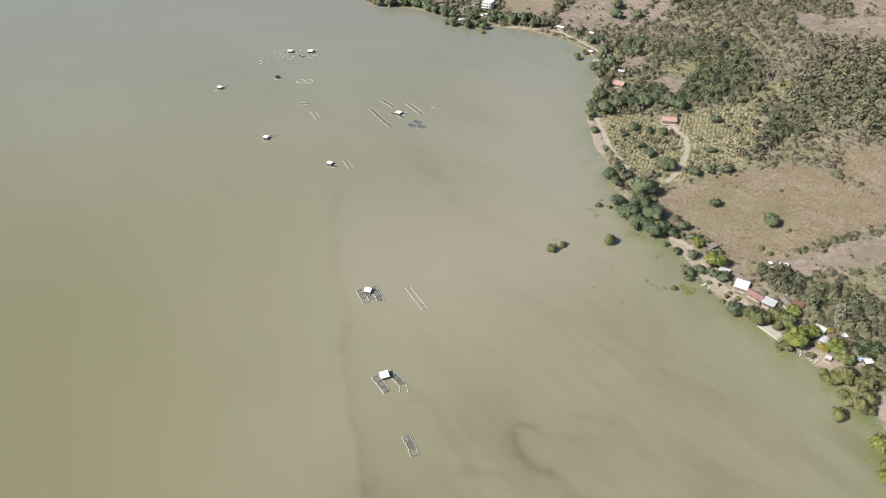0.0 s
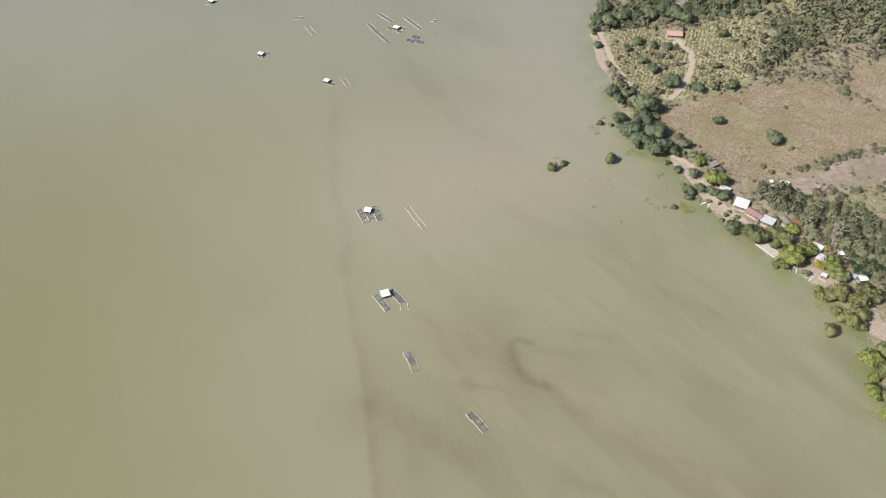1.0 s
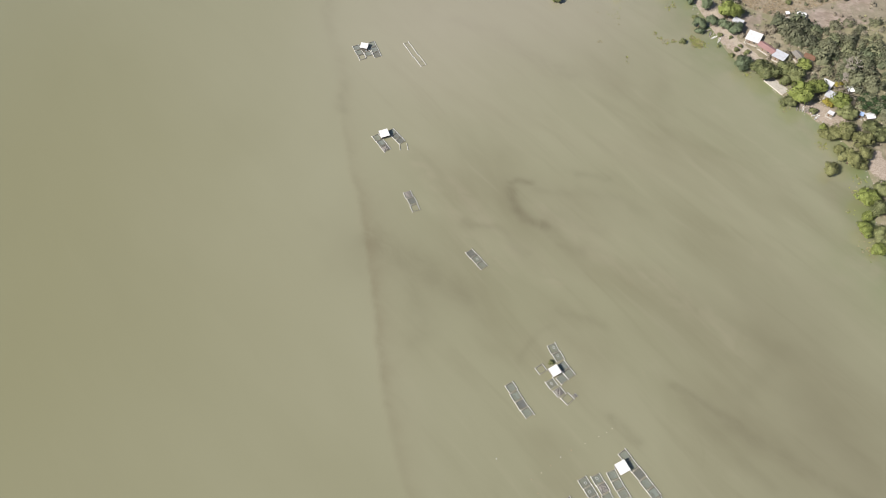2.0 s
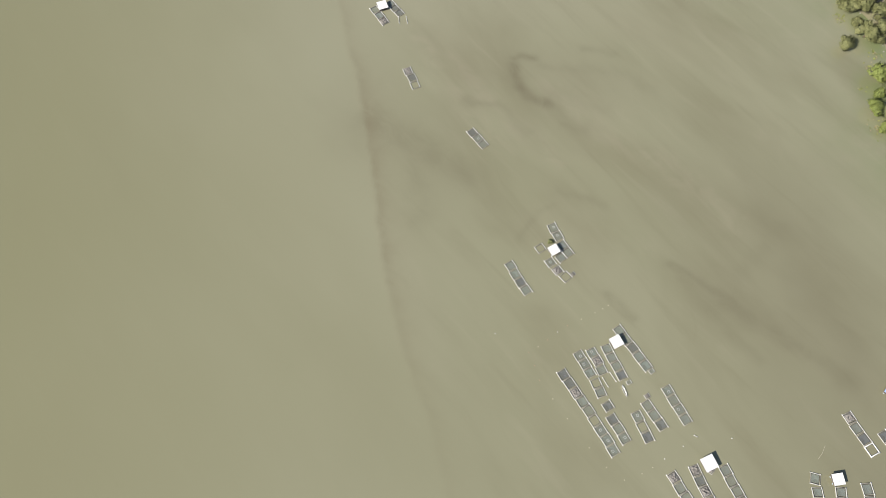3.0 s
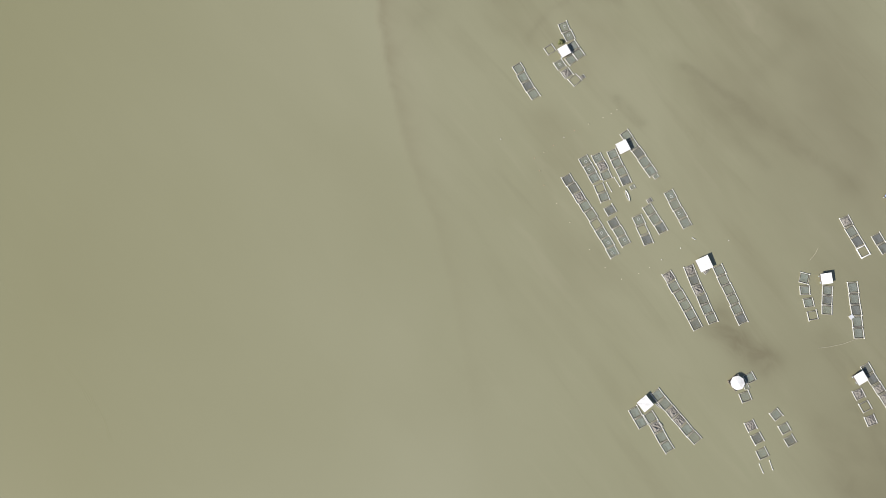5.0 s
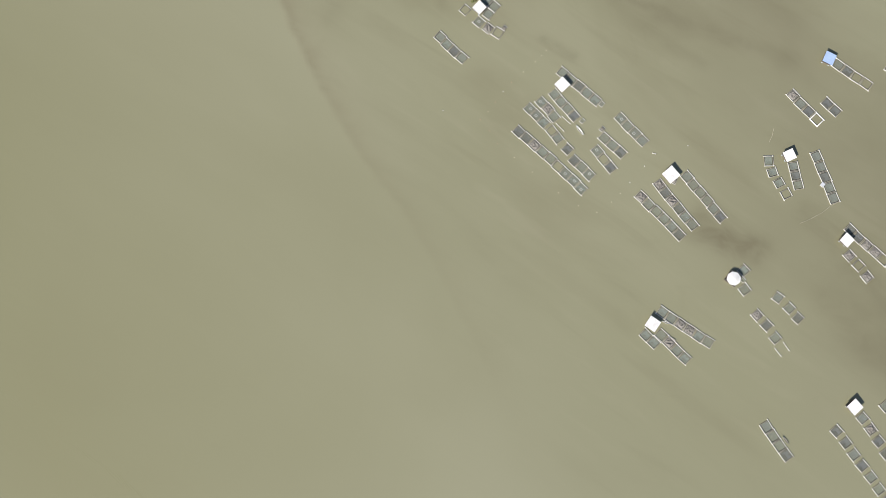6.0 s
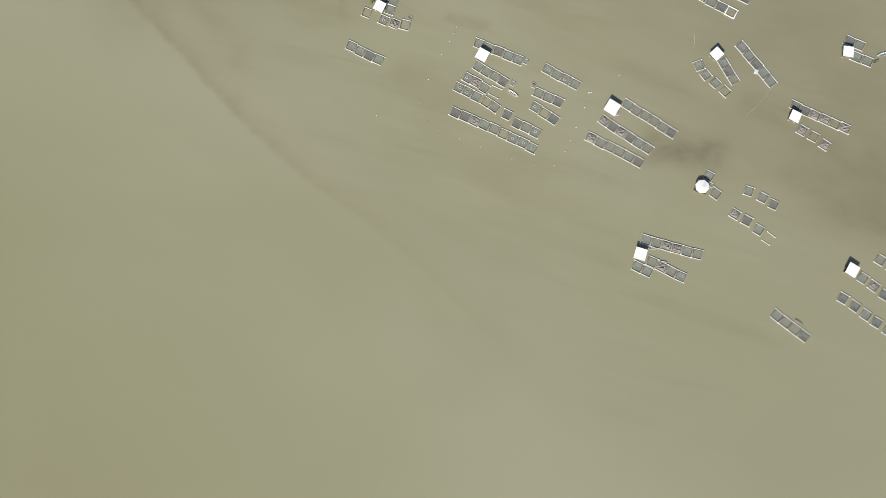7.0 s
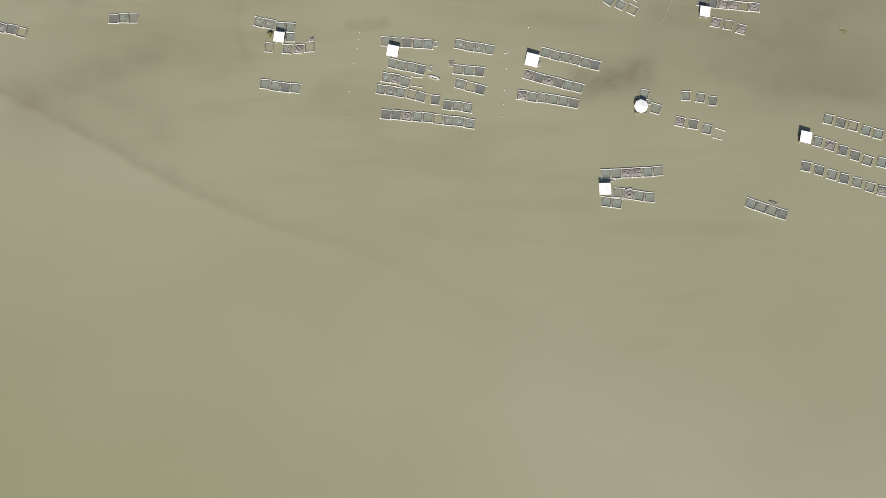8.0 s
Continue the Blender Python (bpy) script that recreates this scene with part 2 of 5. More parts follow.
HULL = {"white": worn("white_hull", (0.82, 0.82, 0.80), (0.5, 0.48, 0.44), 0.4, 1.2, 0.3),
        "grey": worn("grey_hull", (0.36, 0.35, 0.32), (0.2, 0.19, 0.17), 0.6, 1.2, 0.5),
        "blue": worn("blue_hull", (0.45, 0.58, 0.72), (0.75, 0.76, 0.76), 0.4, 1.0, 0.6),
        "green": worn("green_hull", (0.20, 0.24, 0.09), (0.12, 0.13, 0.06), 0.6, 1.2, 0.5)}
BARK = worn("bark", (0.16, 0.12, 0.085), (0.08, 0.06, 0.045), 0.95, 1.5)
PALE_BARK = worn("bare_pale_bark", (0.42, 0.38, 0.33), (0.26, 0.23, 0.2), 0.95, 1.5)
LEAF = {"dark": leaf("dark_leaves", (0.070, 0.096, 0.060), (0.228, 0.276, 0.165), (0.146, 0.146, 0.079), 0.0),
        "mid": leaf("olive_leaves", (0.085, 0.104, 0.048), (0.268, 0.287, 0.132), (0.232, 0.207, 0.106), 0.05),
        "light": leaf("yellow_green_leaves", (0.095, 0.125, 0.035), (0.30, 0.345, 0.105), (0.24, 0.26, 0.08), 0.06),
        "olive": leaf("pale_olive_leaves", (0.103, 0.113, 0.048), (0.302, 0.308, 0.138), (0.270, 0.248, 0.125), 0.05),
        "gold": leaf("golden_leaves", (0.13, 0.12, 0.02), (0.42, 0.36, 0.08), (0.35, 0.28, 0.08), 0.1),
        "palm": leaf("palm_leaves", (0.015, 0.038, 0.014), (0.05, 0.085, 0.032), (0.06, 0.08, 0.03), 0.0, False)}
SCRUB = scrub_leaf("scrub_leaves", (0.140, 0.150, 0.100), (0.300, 0.305, 0.190), (0.385, 0.345, 0.275), (1.02, 1.04, 0.95), crown=True, lush=0.7)
UNDER = scrub_leaf("undergrowth_leaves", (0.147, 0.156, 0.106), (0.307, 0.301, 0.206), (0.397, 0.352, 0.284))
WEED = scrub_leaf("floating_weed", (0.15, 0.18, 0.045), (0.32, 0.35, 0.11), (0.34, 0.30, 0.19), (1.1, 1.1, 1.0))
STRAW = scrub_leaf("dry_straw", (0.245, 0.198, 0.130), (0.365, 0.298, 0.205), (0.262, 0.250, 0.142), (1.1, 1.08, 1.0))
STONE = worn("shore_stone", (0.40, 0.37, 0.33), (0.24, 0.21, 0.18), 0.95, 0.8)


# ---- ground and water ----
SHORE = [(-3000, 3600), (-600, 1300), (-170, 860), (-120, 803), (-105, 784), (-79, 779), (-57, 780), (-37, 759), (-22, 745),
         (-15, 725), (0, 717), (14, 717), (25, 728), (44, 718), (67, 713), (85, 694), (99, 685), (113, 666), (121, 643),
         (124, 621), (117, 593), (109, 564), (100, 536), (97, 516), (99, 492), (99, 468), (103, 445), (106, 428), (104, 414),
         (107, 400), (112, 371), (117, 360), (127, 352), (132, 339), (136, 322), (142, 305), (147, 291), (156, 283), (164, 266),
         (176, 254), (182, 243), (191, 224), (195, 210), (188, 190), (187, 172), (196, 150), (232, 110), (265, 0), (270, -3600)]


def shore_distance(x, y):
    """Metres from the shoreline, positive on land."""
    x, y = np.asarray(x, float), np.asarray(y, float)
    near = np.full(x.shape, 1e12)
    inside = np.zeros(x.shape, bool)
    ring = SHORE + [(4500, -3600), (4500, 4500), (-3000, 4500)]
    for i, (ax, ay) in enumerate(ring):
        bx, by = ring[(i + 1) % len(ring)]
        if i < len(SHORE) - 1:
            dx, dy = bx - ax, by - ay
            s = np.clip(((x - ax) * dx + (y - ay) * dy) / (dx * dx + dy * dy), 0, 1)
            near = np.minimum(near, (x - ax - s * dx) ** 2 + (y - ay - s * dy) ** 2)
        if ay != by:
            inside ^= ((ay > y) != (by > y)) & (x < (bx - ax) * (y - ay) / (by - ay) + ax)
    return np.where(inside, 1, -1) * np.sqrt(near)


def ripple(x, y):
    """A smooth uneven field between about -1 and 1."""
    return (np.sin(x * 0.031 + 1.3 * np.sin(y * 0.017)) + np.sin(y * 0.027 + 1.7 * np.sin(x * 0.021 + 1.0))
            + 0.5 * np.sin(x * 0.083 + y * 0.061) + 0.5 * np.sin(y * 0.097 - x * 0.041 + 2.0)) / 3


def land_height(x, y):
    x, y = np.asarray(x, float), np.asarray(y, float)
    d = shore_distance(x, y) + 2.0 * ripple(x * 4.0, y * 4.0)
    up = np.maximum(d, 0)
    rise = 1.0 * (1 - np.exp(-up / 5)) + 0.05 * np.minimum(up, 1200) * (1 - np.exp(-up / 40)) + 3.5 * (1 - np.exp(-up / 120)) * ripple(x, y)
    return np.where(d > 0, rise, np.maximum(0.15 * d, -4.0))


def near_line(x, y, line):
    """Metres from a bent line."""
    best = np.full(np.shape(x), 1e12)
    for (ax, ay), (bx, by) in zip(line, line[1:]):
        dx, dy = bx - ax, by - ay
        s = np.clip(((x - ax) * dx + (y - ay) * dy) / (dx * dx + dy * dy), 0, 1)
        best = np.minimum(best, (x - ax - s * dx) ** 2 + (y - ay - s * dy) ** 2)
    return np.sqrt(best)


def within(x, y, ring):
    """True inside a closed outline."""
    hit = np.zeros(np.shape(x), bool)
    for (ax, ay), (bx, by) in zip(ring, ring[1:] + ring[:1]):
        if ay != by:
            hit ^= ((ay > y) != (by > y)) & (x < (bx - ax) * (y - ay) / (by - ay) + ax)
    return hit


def cover(x, y, ring, soft=3.0):
    """1 well inside an outline, 0 outside, with a soft edge."""
    d = near_line(x, y, ring + ring[:1])
    return np.clip(0.5 + np.where(within(x, y, ring), d, -d) / (2 * soft), 0, 1)


GROVES = [[(183, 559), (206, 597), (223, 630), (266, 638), (261, 592), (244, 548), (220, 520), (183, 539)],
          [(130, 567), (160, 577), (183, 559), (183, 539), (160, 529), (123, 524), (111, 535)],
          [(273, 564), (309, 602), (391, 644), (330, 479), (281, 487), (265, 510)],
          [(235, 513), (267, 516), (260, 475), (232, 465), (190, 433), (217, 469)],
          [(168, 322), (186, 326), (201, 314), (199, 302), (235, 300), (240, 250), (210, 244), (197, 259), (189, 284), (179, 297), (171, 311)],
          [(195, 667), (238, 691), (275, 669), (261, 639), (217, 627), (189, 640)],
          [(134, 700), (159, 678), (195, 667), (189, 640), (157, 641), (126, 644)]]
HEDGES = [[(194, 336), (210, 340), (226, 347), (245, 353), (261, 361), (285, 370)], [(201, 316), (222, 320), (232, 315), (245, 324)],
          [(110, 430), (108, 470), (103, 515), (112, 560), (122, 600), (128, 640)], [(265, 440), (255, 420), (268, 402)],
          [(163, 706), (173, 731), (193, 757), (205, 776)], [(200, 530), (225, 524), (240, 505)]]
THICKETS = [[(279, 681), (321, 693), (326, 649), (309, 602), (266, 565), (261, 592)],
            [(259, 483), (312, 474), (294, 433), (266, 428), (230, 437), (210, 432), (232, 465)],
            [(210, 738), (285, 760), (288, 694), (238, 691), (195, 670)]]
SPARSE = [[(198, 536), (243, 565), (235, 518), (220, 478), (252, 476), (281, 466), (305, 460), (290, 427), (265, 426), (224, 420), (188, 423), (176, 433), (168, 466), (177, 514)],
          [(276, 454), (304, 458), (262, 364), (259, 387), (265, 421)]]
DRY_WOOD = [[(310, 745), (316, 680), (277, 577), (251, 567), (275, 636), (263, 684), (270, 737)]]
RIGHT_WOOD = [(313, 665), (389, 644), (327, 509), (300, 511), (244, 476), (223, 482), (237, 518), (271, 553)]
FIELD = [(128, 403), (153, 416), (184, 425), (210, 432), (230, 435), (253, 424), (266, 440), (277, 456), (330, 452), (330, 380),
         (278, 372), (262, 362), (232, 347), (209, 336), (190, 330), (170, 327), (159, 335), (150, 352), (142, 369), (132, 382)]
BARE = [[(170, 327), (190, 330), (209, 336), (232, 347), (261, 361), (300, 372), (290, 335), (245, 324), (221, 318), (201, 314), (184, 322)],
        [(340, 746), (373, 716), (423, 719), (520, 730), (500, 650), (399, 663), (364, 666), (341, 676), (328, 699)],
        [(399, 767), (460, 758), (440, 722), (396, 730)],
        [(151, 577), (174, 594), (202, 600), (191, 574), (177, 556), (164, 571)],
        [(96, 753), (114, 778), (147, 830), (233, 830), (210, 738), (163, 706), (149, 723), (129, 708), (102, 715)],
        [(146, 635), (173, 640), (157, 609), (148, 616)],
        [(143, 330), (158, 326), (168, 328), (160, 308), (152, 312)]]
PASTURE = [(34, 830), (100, 830), (94, 762), (62, 739), (45, 763)]
LIME = [[(180, 613), (212, 628), (216, 613), (202, 597), (178, 593)],
        [(253, 567), (285, 579), (270, 548), (249, 527), (243, 537)],
        [(108, 516), (126, 519), (142, 524), (151, 499), (201, 530), (236, 522), (218, 465), (190, 433), (165, 426), (144, 419), (126, 422), (112, 444), (107, 481)]]
ROADS = [[(141, 419), (154, 436), (164, 459), (168, 479), (164, 491), (163, 500)],
         [(105, 522), (107, 495), (109, 468), (113, 450), (116, 436)],
         [(129, 356), (136, 348), (141, 340), (141, 327), (145, 313), (151, 302), (158, 292), (163, 287)],
         [(44, 722), (73, 714), (95, 706), (114, 679), (128, 655), (140, 650)]]
SAND = [[(129, 356), (140, 340), (150, 326), (152, 319), (150, 309), (160, 290), (156, 284), (147, 296), (137, 313), (130, 330), (128, 346)],
        [(158, 279), (163, 279), (168, 270), (164, 266)],
        [(166, 260), (177, 262), (184, 260), (193, 249), (199, 242), (192, 240), (186, 244), (179, 249), (176, 253)],
        [(194, 229), (202, 230), (206, 218), (202, 209), (195, 213)],
        [(100, 440), (106, 470), (103, 515), (97, 516), (98, 470)]]


def axis(lo, hi, step, far):
    """Even steps between lo and hi, then ever wider ones out to far."""
    grow = [step * 1.35 ** i for i in range(1, 40)]
    out = np.cumsum(grow)
    left = [lo - v for v in out if lo - v > -far] + [-far]
    right = [hi + v for v in out if hi + v < far] + [far]
    return np.array(left[::-1] + list(np.arange(lo, hi + step / 2, step)) + right)


def sheet(name, xs, ys, height, fields, material):
    """One grid over the plan, with named fields on its points."""
    gx, gy = np.meshgrid(xs, ys)
    gx, gy = gx.ravel(), gy.ravel()
    gz = height(gx, gy)
    w, h = len(xs), len(ys)
    i = (np.arange(h - 1)[:, None] * w + np.arange(w - 1)[None, :]).ravel()
    quads = np.stack([i, i + 1, i + w + 1, i + w], 1)
    me = bpy.data.meshes.new(name)
    me.vertices.add(len(gx))
    me.vertices.foreach_set("co", np.stack([gx, gy, gz], 1).astype(np.float32).ravel())
    me.loops.add(quads.size)
    me.loops.foreach_set("vertex_index", quads.astype(np.int32).ravel())
    me.polygons.add(len(quads))
    me.polygons.foreach_set("loop_start", np.arange(0, quads.size, 4, dtype=np.int32))
    me.polygons.foreach_set("use_smooth", np.ones(len(quads), bool))
    me.update(calc_edges=True)
    for key, values in fields(gx, gy).items():
        me.attributes.new(key, "FLOAT", "POINT").data.foreach_set("value", values.astype(np.float32))
    me.materials.append(material)
    return new(name, me)


def land_fields(x, y):
    most = lambda rings, soft: np.max([cover(x, y, r, soft) for r in rings], 0)
    return {"dry": np.maximum(cover(x, y, FIELD, 4.0), cover(x, y, PASTURE, 6.0)), "bare": most(BARE, 4.0), "lime": most(LIME, 6.0), "sand": most(SAND, 1.5),
            "road": np.clip(1.35 - np.min([near_line(x, y, r) for r in ROADS], 0) / 2.2, 0, 1)}


# bent lines of silt in the water: points, half width, strength
SILT = [([(-86, 408), (-83, 361), (-72, 316), (-63, 277), (-60, 252)], 4.0, 0.16),
        ([(34, 207), (28, 208), (24, 206)], 2.2, 0.42),
        ([(24, 206), (24, 199), (27, 193), (32, 186), (38, 181)], 2.4, 0.58),
        ([(38, 181), (44, 174), (52, 170)], 3.4, 0.26),
        ([(38, 187), (51, 184), (63, 179)], 4.0, 0.14),
        ([(37, 203), (52, 200), (70, 197), (86, 190)], 3.0, 0.13),
        ([(5, 183), (20, 178), (25, 172), (30, 167)], 2.2, 0.24),
        ([(55, 211), (71, 209)], 2.5, 0.20),
        ([(40, 195), (75, 192), (100, 180)], 14.0, 0.12),
        ([(-28, 166), (-20, 158), (-8, 151), (2, 146)], 6.0, 0.24),
        ([(42, 140), (52, 136), (61, 131)], 2.2, 0.20),
        ([(84, 107), (97, 102), (108, 94), (113, 88)], 2.0, 0.32),
        ([(132, 123), (115, 104)], 3.5, 0.14),
        ([(105, 92), (118, 85), (130, 75), (146, 62)], 3.6, 0.30),
        ([(88, 101), (96, 92), (103, 83), (115, 68)], 2.6, 0.16),
        ([(99, 11), (106, 3), (115, -5)], 5.5, 0.72),
        ([(141, -46), (140, -51), (146, -56), (152, -64), (162, -77)], 3.0, 0.36),
        ([(161, -38), (167, -43), (177, -50)], 3.2, 0.26),
        ([(139, -32), (144, -38)], 3.6, 0.2),
        ([(133, -30), (140, -47), (148, -56), (160, -66)], 4.5, 0.22),
        ([(137, 4), (146, -15), (150, -34), (162, -49)], 5.0, 0.28),
        ([(26, 114), (28, 121), (33, 127), (41, 131)], 1.6, 0.15),
        ([(-6, 322), (14, 317), (35, 298), (56, 280)], 5.0, 0.22),
        ([(58, 92), (68, 83)], 1.5, 0.28),
        ([(-41, 174), (-29, 167), (-14, 160)], 6.0, 0.22),
        ([(-57, 182), (-51, 165), (-44, 157)], 9.0, 0.06),
        ([(-21, 150), (-18, 137), (-15, 127)], 5.0, 0.15),
        ([(-42, 185), (-36, 168), (-16, 158)], 20.0, 0.12),
        ([(125, 120), (150, 60), (168, 10), (170, -60)], 40.0, 0.50)]
PALE = [([(-4, 205), (15, 183), (22, 174), (41, 154)], 4.0), ([(-24, 222), (-10, 200), (4, 178), (20, 160)], 4.0), ([(39, 190), (60, 170), (90, 150), (115, 125)], 6.0)]
FRONT = [(-66, 300), (-62, 256), (-54, 219), (-46, 192), (-39, 160), (-33, 128), (-29, 104), (-20, 71), (-10, 47), (-3, 24), (3, -1), (8, -25)]


def water_fields(x, y):
    wx = x + 3.0 * ripple(x * 2.5, y * 2.5) + 1.2 * ripple(x * 9, y * 9)
    wy = y + 3.0 * ripple(y * 2.5 + 40, x * 2.5) + 1.2 * ripple(y * 9, x * 9 + 50)
    silt, haze = np.zeros(x.shape), np.zeros(x.shape)
    for line, half, strength in SILT:
        d = near_line(wx, wy, line) / half
        if half > 6.5:
            haze += strength * np.exp(-d * d)
            continue
        haze += 0.22 * strength * np.exp(-(d / 3.5) ** 2)
        silt = np.maximum(silt, strength * np.exp(-d * d))
    pale = np.max([np.exp(-(near_line(wx, wy, line) / half) ** 2) for line, half in PALE], 0)
    bright = np.exp(-(near_line(wx, wy, [(-10, 330), (45, 345), (75, 420), (65, 560)]) / 70) ** 2)
    # a silt front: a sharp scalloped edge on its west side, fading out to the east
    edge = np.interp(y, [p[1] for p in FRONT[::-1]], [p[0] for p in FRONT[::-1]])
    off = (x - edge) * 0.93 + 0.7 * ripple(x * 6, y * 10) + 0.35 * ripple(y * 22, x * 15)
    along = np.interp(y, [-40, -20, 40, 80, 110, 170, 200, 240, 300], [0, 0.08, 0.16, 0.34, 0.52, 0.52, 0.40, 0.26, 0.0])
    front = along * np.clip(off / 2.4 + 0.5, 0, 1) * (0.85 * np.exp(-np.maximum(off, 0) / 3.6) + 0.20 * np.exp(-np.maximum(off, 0) / 14))
    murk = np.clip(0.5 + (x - edge - 15 + 12 * ripple(x, y)) / 50, 0.12, 1) * np.clip((y + 130) / 120, 0.15, 1)
    d = -shore_distance(x, y) + 6 * ripple(x * 3, y * 3)
    algae = 0.72 * np.exp(-np.maximum(d, 0) / 12) + 0.05 * np.exp(-np.maximum(d, 0) / 40)
    # olive tint deepening westwards, partly painted lens falloff
    olive = np.clip((edge - x + 20 * ripple(x * 0.7, y * 0.7)) / 150, 0, 1) * np.clip((520 - y) / 300, 0, 1)
    # grows northwards: where the painted far haze and sky sheen set in
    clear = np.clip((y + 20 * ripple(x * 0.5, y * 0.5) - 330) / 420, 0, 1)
    return {"clear": clear, "silt": silt, "haze": haze, "pale": pale, "algae": algae, "front": front, "murk": murk, "olive": olive, "bright": bright}


ground = tagged(sheet("ground", axis(84, 460, 2.5, 4000), axis(150, 830, 2.5, 4000), land_height, land_fields, GROUND),
                "dry sloping lakeside land with fields, scrub and dirt tracks", "ground", kind="structure")
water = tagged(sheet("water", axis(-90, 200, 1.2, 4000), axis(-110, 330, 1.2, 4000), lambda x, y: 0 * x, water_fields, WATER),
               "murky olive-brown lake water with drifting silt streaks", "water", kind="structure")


# ---- building blocks ----
def solid(name, bm, *materials, smooth=False):
    """A mesh datablock from a bmesh."""
    me = bpy.data.meshes.new(name)
    bm.normal_update()
    bm.to_mesh(me)
    bm.free()
    for m in materials:
        me.materials.append(m)
    if smooth:
        me.polygons.foreach_set("use_smooth", [True] * len(me.polygons))
    return me


def piece(name, me, parent, m=None, label=""):
    """One part of a thing, on a mesh that alike parts share."""
    ob = new(name, me)
    ob.parent = parent
    ob.matrix_local = m if m is not None else Matrix()
    return tagged(ob, label)


def put(x, y, z, turn=0.0, sx=1.0, sy=1.0, sz=1.0):
    return pose(x, y, z, 0, 0, turn) @ Matrix.Diagonal((sx, sy, sz, 1))


def root(name, x, y, z, turn, label, category, group=""):
    ob = new(name)
    ob.matrix_world = pose(x, y, z, 0, 0, turn)
    return tagged(ob, label, category, group)


def add_box(bm, lo, hi, bevel=0.0, mat=0):
    got = bmesh.ops.create_cube(bm, size=1)["verts"]
    for v in got:
        v.co = Vector([lo[i] + (v.co[i] + 0.5) * (hi[i] - lo[i]) for i in range(3)])
    faces = {f for v in got for f in v.link_faces}
    if bevel:
        edges = {e for v in got for e in v.link_edges}
        faces |= set(bmesh.ops.bevel(bm, geom=list(edges), offset=bevel, segments=1, affect="EDGES")["faces"])
    for f in faces:
        if f.is_valid:
            f.material_index = mat


def add_tube(bm, a, b, ra, rb, sides=8, mat=0):
    """A closed tapered tube from a to b."""
    a, b = Vector(a), Vector(b)
    axis_z = (b - a).normalized()
    side = axis_z.orthogonal().normalized()
    other = axis_z.cross(side)
    rings = []
    for p, r in ((a, ra), (b, rb)):
        rings.append([bm.verts.new(p + r * (math.cos(2 * math.pi * i / sides) * side + math.sin(2 * math.pi * i / sides) * other)) for i in range(sides)])
    made = [bm.faces.new((rings[0][i], rings[0][(i + 1) % sides], rings[1][(i + 1) % sides], rings[1][i])) for i in range(sides)]
    made += [bm.faces.new(rings[0][::-1]), bm.faces.new(rings[1])]
    for f in made:
        f.material_index = mat


# ---- the fish farms ----
def float_mesh():
    """A pale pipe one metre long with a white collar at either end; it is stretched along its length."""
    bm = bmesh.new()
    add_tube(bm, (0, 0, 0.12), (1, 0, 0.12), 0.165, 0.165, 8)
    return solid("side_float", bm, PIPE, smooth=True)


def white_float_mesh():
    bm = bmesh.new()
    add_tube(bm, (0, 0, 0.12), (1, 0, 0.12), 0.19, 0.19, 8)
    return solid("side_float", bm, CAP, smooth=True)


def collar_mesh():
    bm = bmesh.new()
    add_tube(bm, (-0.2, 0, 0.15), (0.2, 0, 0.15), 0.19, 0.19, 8)
    bmesh.ops.bevel(bm, geom=[e for e in bm.edges if e.is_manifold and e.calc_face_angle() > 1], offset=0.06, segments=1, affect="EDGES")
    return solid("end_float", bm, CAP, smooth=True)


def beam_mesh():
    bm = bmesh.new()
    add_tube(bm, (0, 0, 0.22), (0, 1, 0.22), 0.11, 0.11, 6)
    return solid("cross_pole", bm, BEAM, smooth=True)


def net_mesh(material, sag, seed):
    """A net sheet one metre square, sagging and rumpled."""
    rnd = random.Random(seed)
    bm = bmesh.new()
    bmesh.ops.create_grid(bm, x_segments=7, y_segments=7, size=0.5)
    for v in bm.verts:
        fall = (1 - 4 * v.co.x ** 2) * (1 - 4 * v.co.y ** 2)
        v.co.z = 0.17 - sag * fall + rnd.uniform(-0.02, 0.02) * fall
    return solid("net", bm, material, smooth=True)


def hem_mesh():
    """The dark head rope round a net, rounded at its corners, for a cage one metre square."""
    bm = bmesh.new()
    pts = []
    for i in range(24):
        a = 2 * math.pi * i / 24
        c, s = math.cos(a), math.sin(a)
        k = (abs(c) ** 7 + abs(s) ** 7) ** (-1 / 7)
        pts.append((0.43 * k * c, 0.43 * k * s))
    rows = []
    for grow, z in ((0.0, 0.10), (0.06, 0.2), (0.12, 0.10)):
        rows.append([bm.verts.new((x * (1 + grow), y * (1 + grow), z)) for x, y in pts])
    for a, b in zip(rows, rows[1:]):
        for i in range(24):
            bm.faces.new((a[i], a[(i + 1) % 24], b[(i + 1) % 24], b[i]))
    return solid("head_rope", bm, ROPE, smooth=True)


def heap_mesh(seed):
    """A rumpled heap of old netting lying in a cage."""
    rnd = random.Random(seed)
    bm = bmesh.new()
    bmesh.ops.create_grid(bm, x_segments=18, y_segments=18, size=0.46)
    off = Vector((seed * 3.1, seed * 1.7, 0))
    for v in bm.verts:
        fall = max(0, (1 - (v.co.x / 0.47) ** 4) * (1 - (v.co.y / 0.47) ** 4))
        bend = v.co.x + 0.25 * noise.noise(v.co * 3 + off)
        fold = 1 - abs(noise.noise(Vector((bend * 9, v.co.y * 3, seed)) + off)) * 2.2
        v.co.z = 0.12 + fall * max(0.02, 0.15 + 0.45 * noise.noise(v.co * 4 + off) + 0.35 * fold)
        v.co.x += 0.012 * rnd.uniform(-1, 1)
    return solid("discarded_net", bm, HEAP)


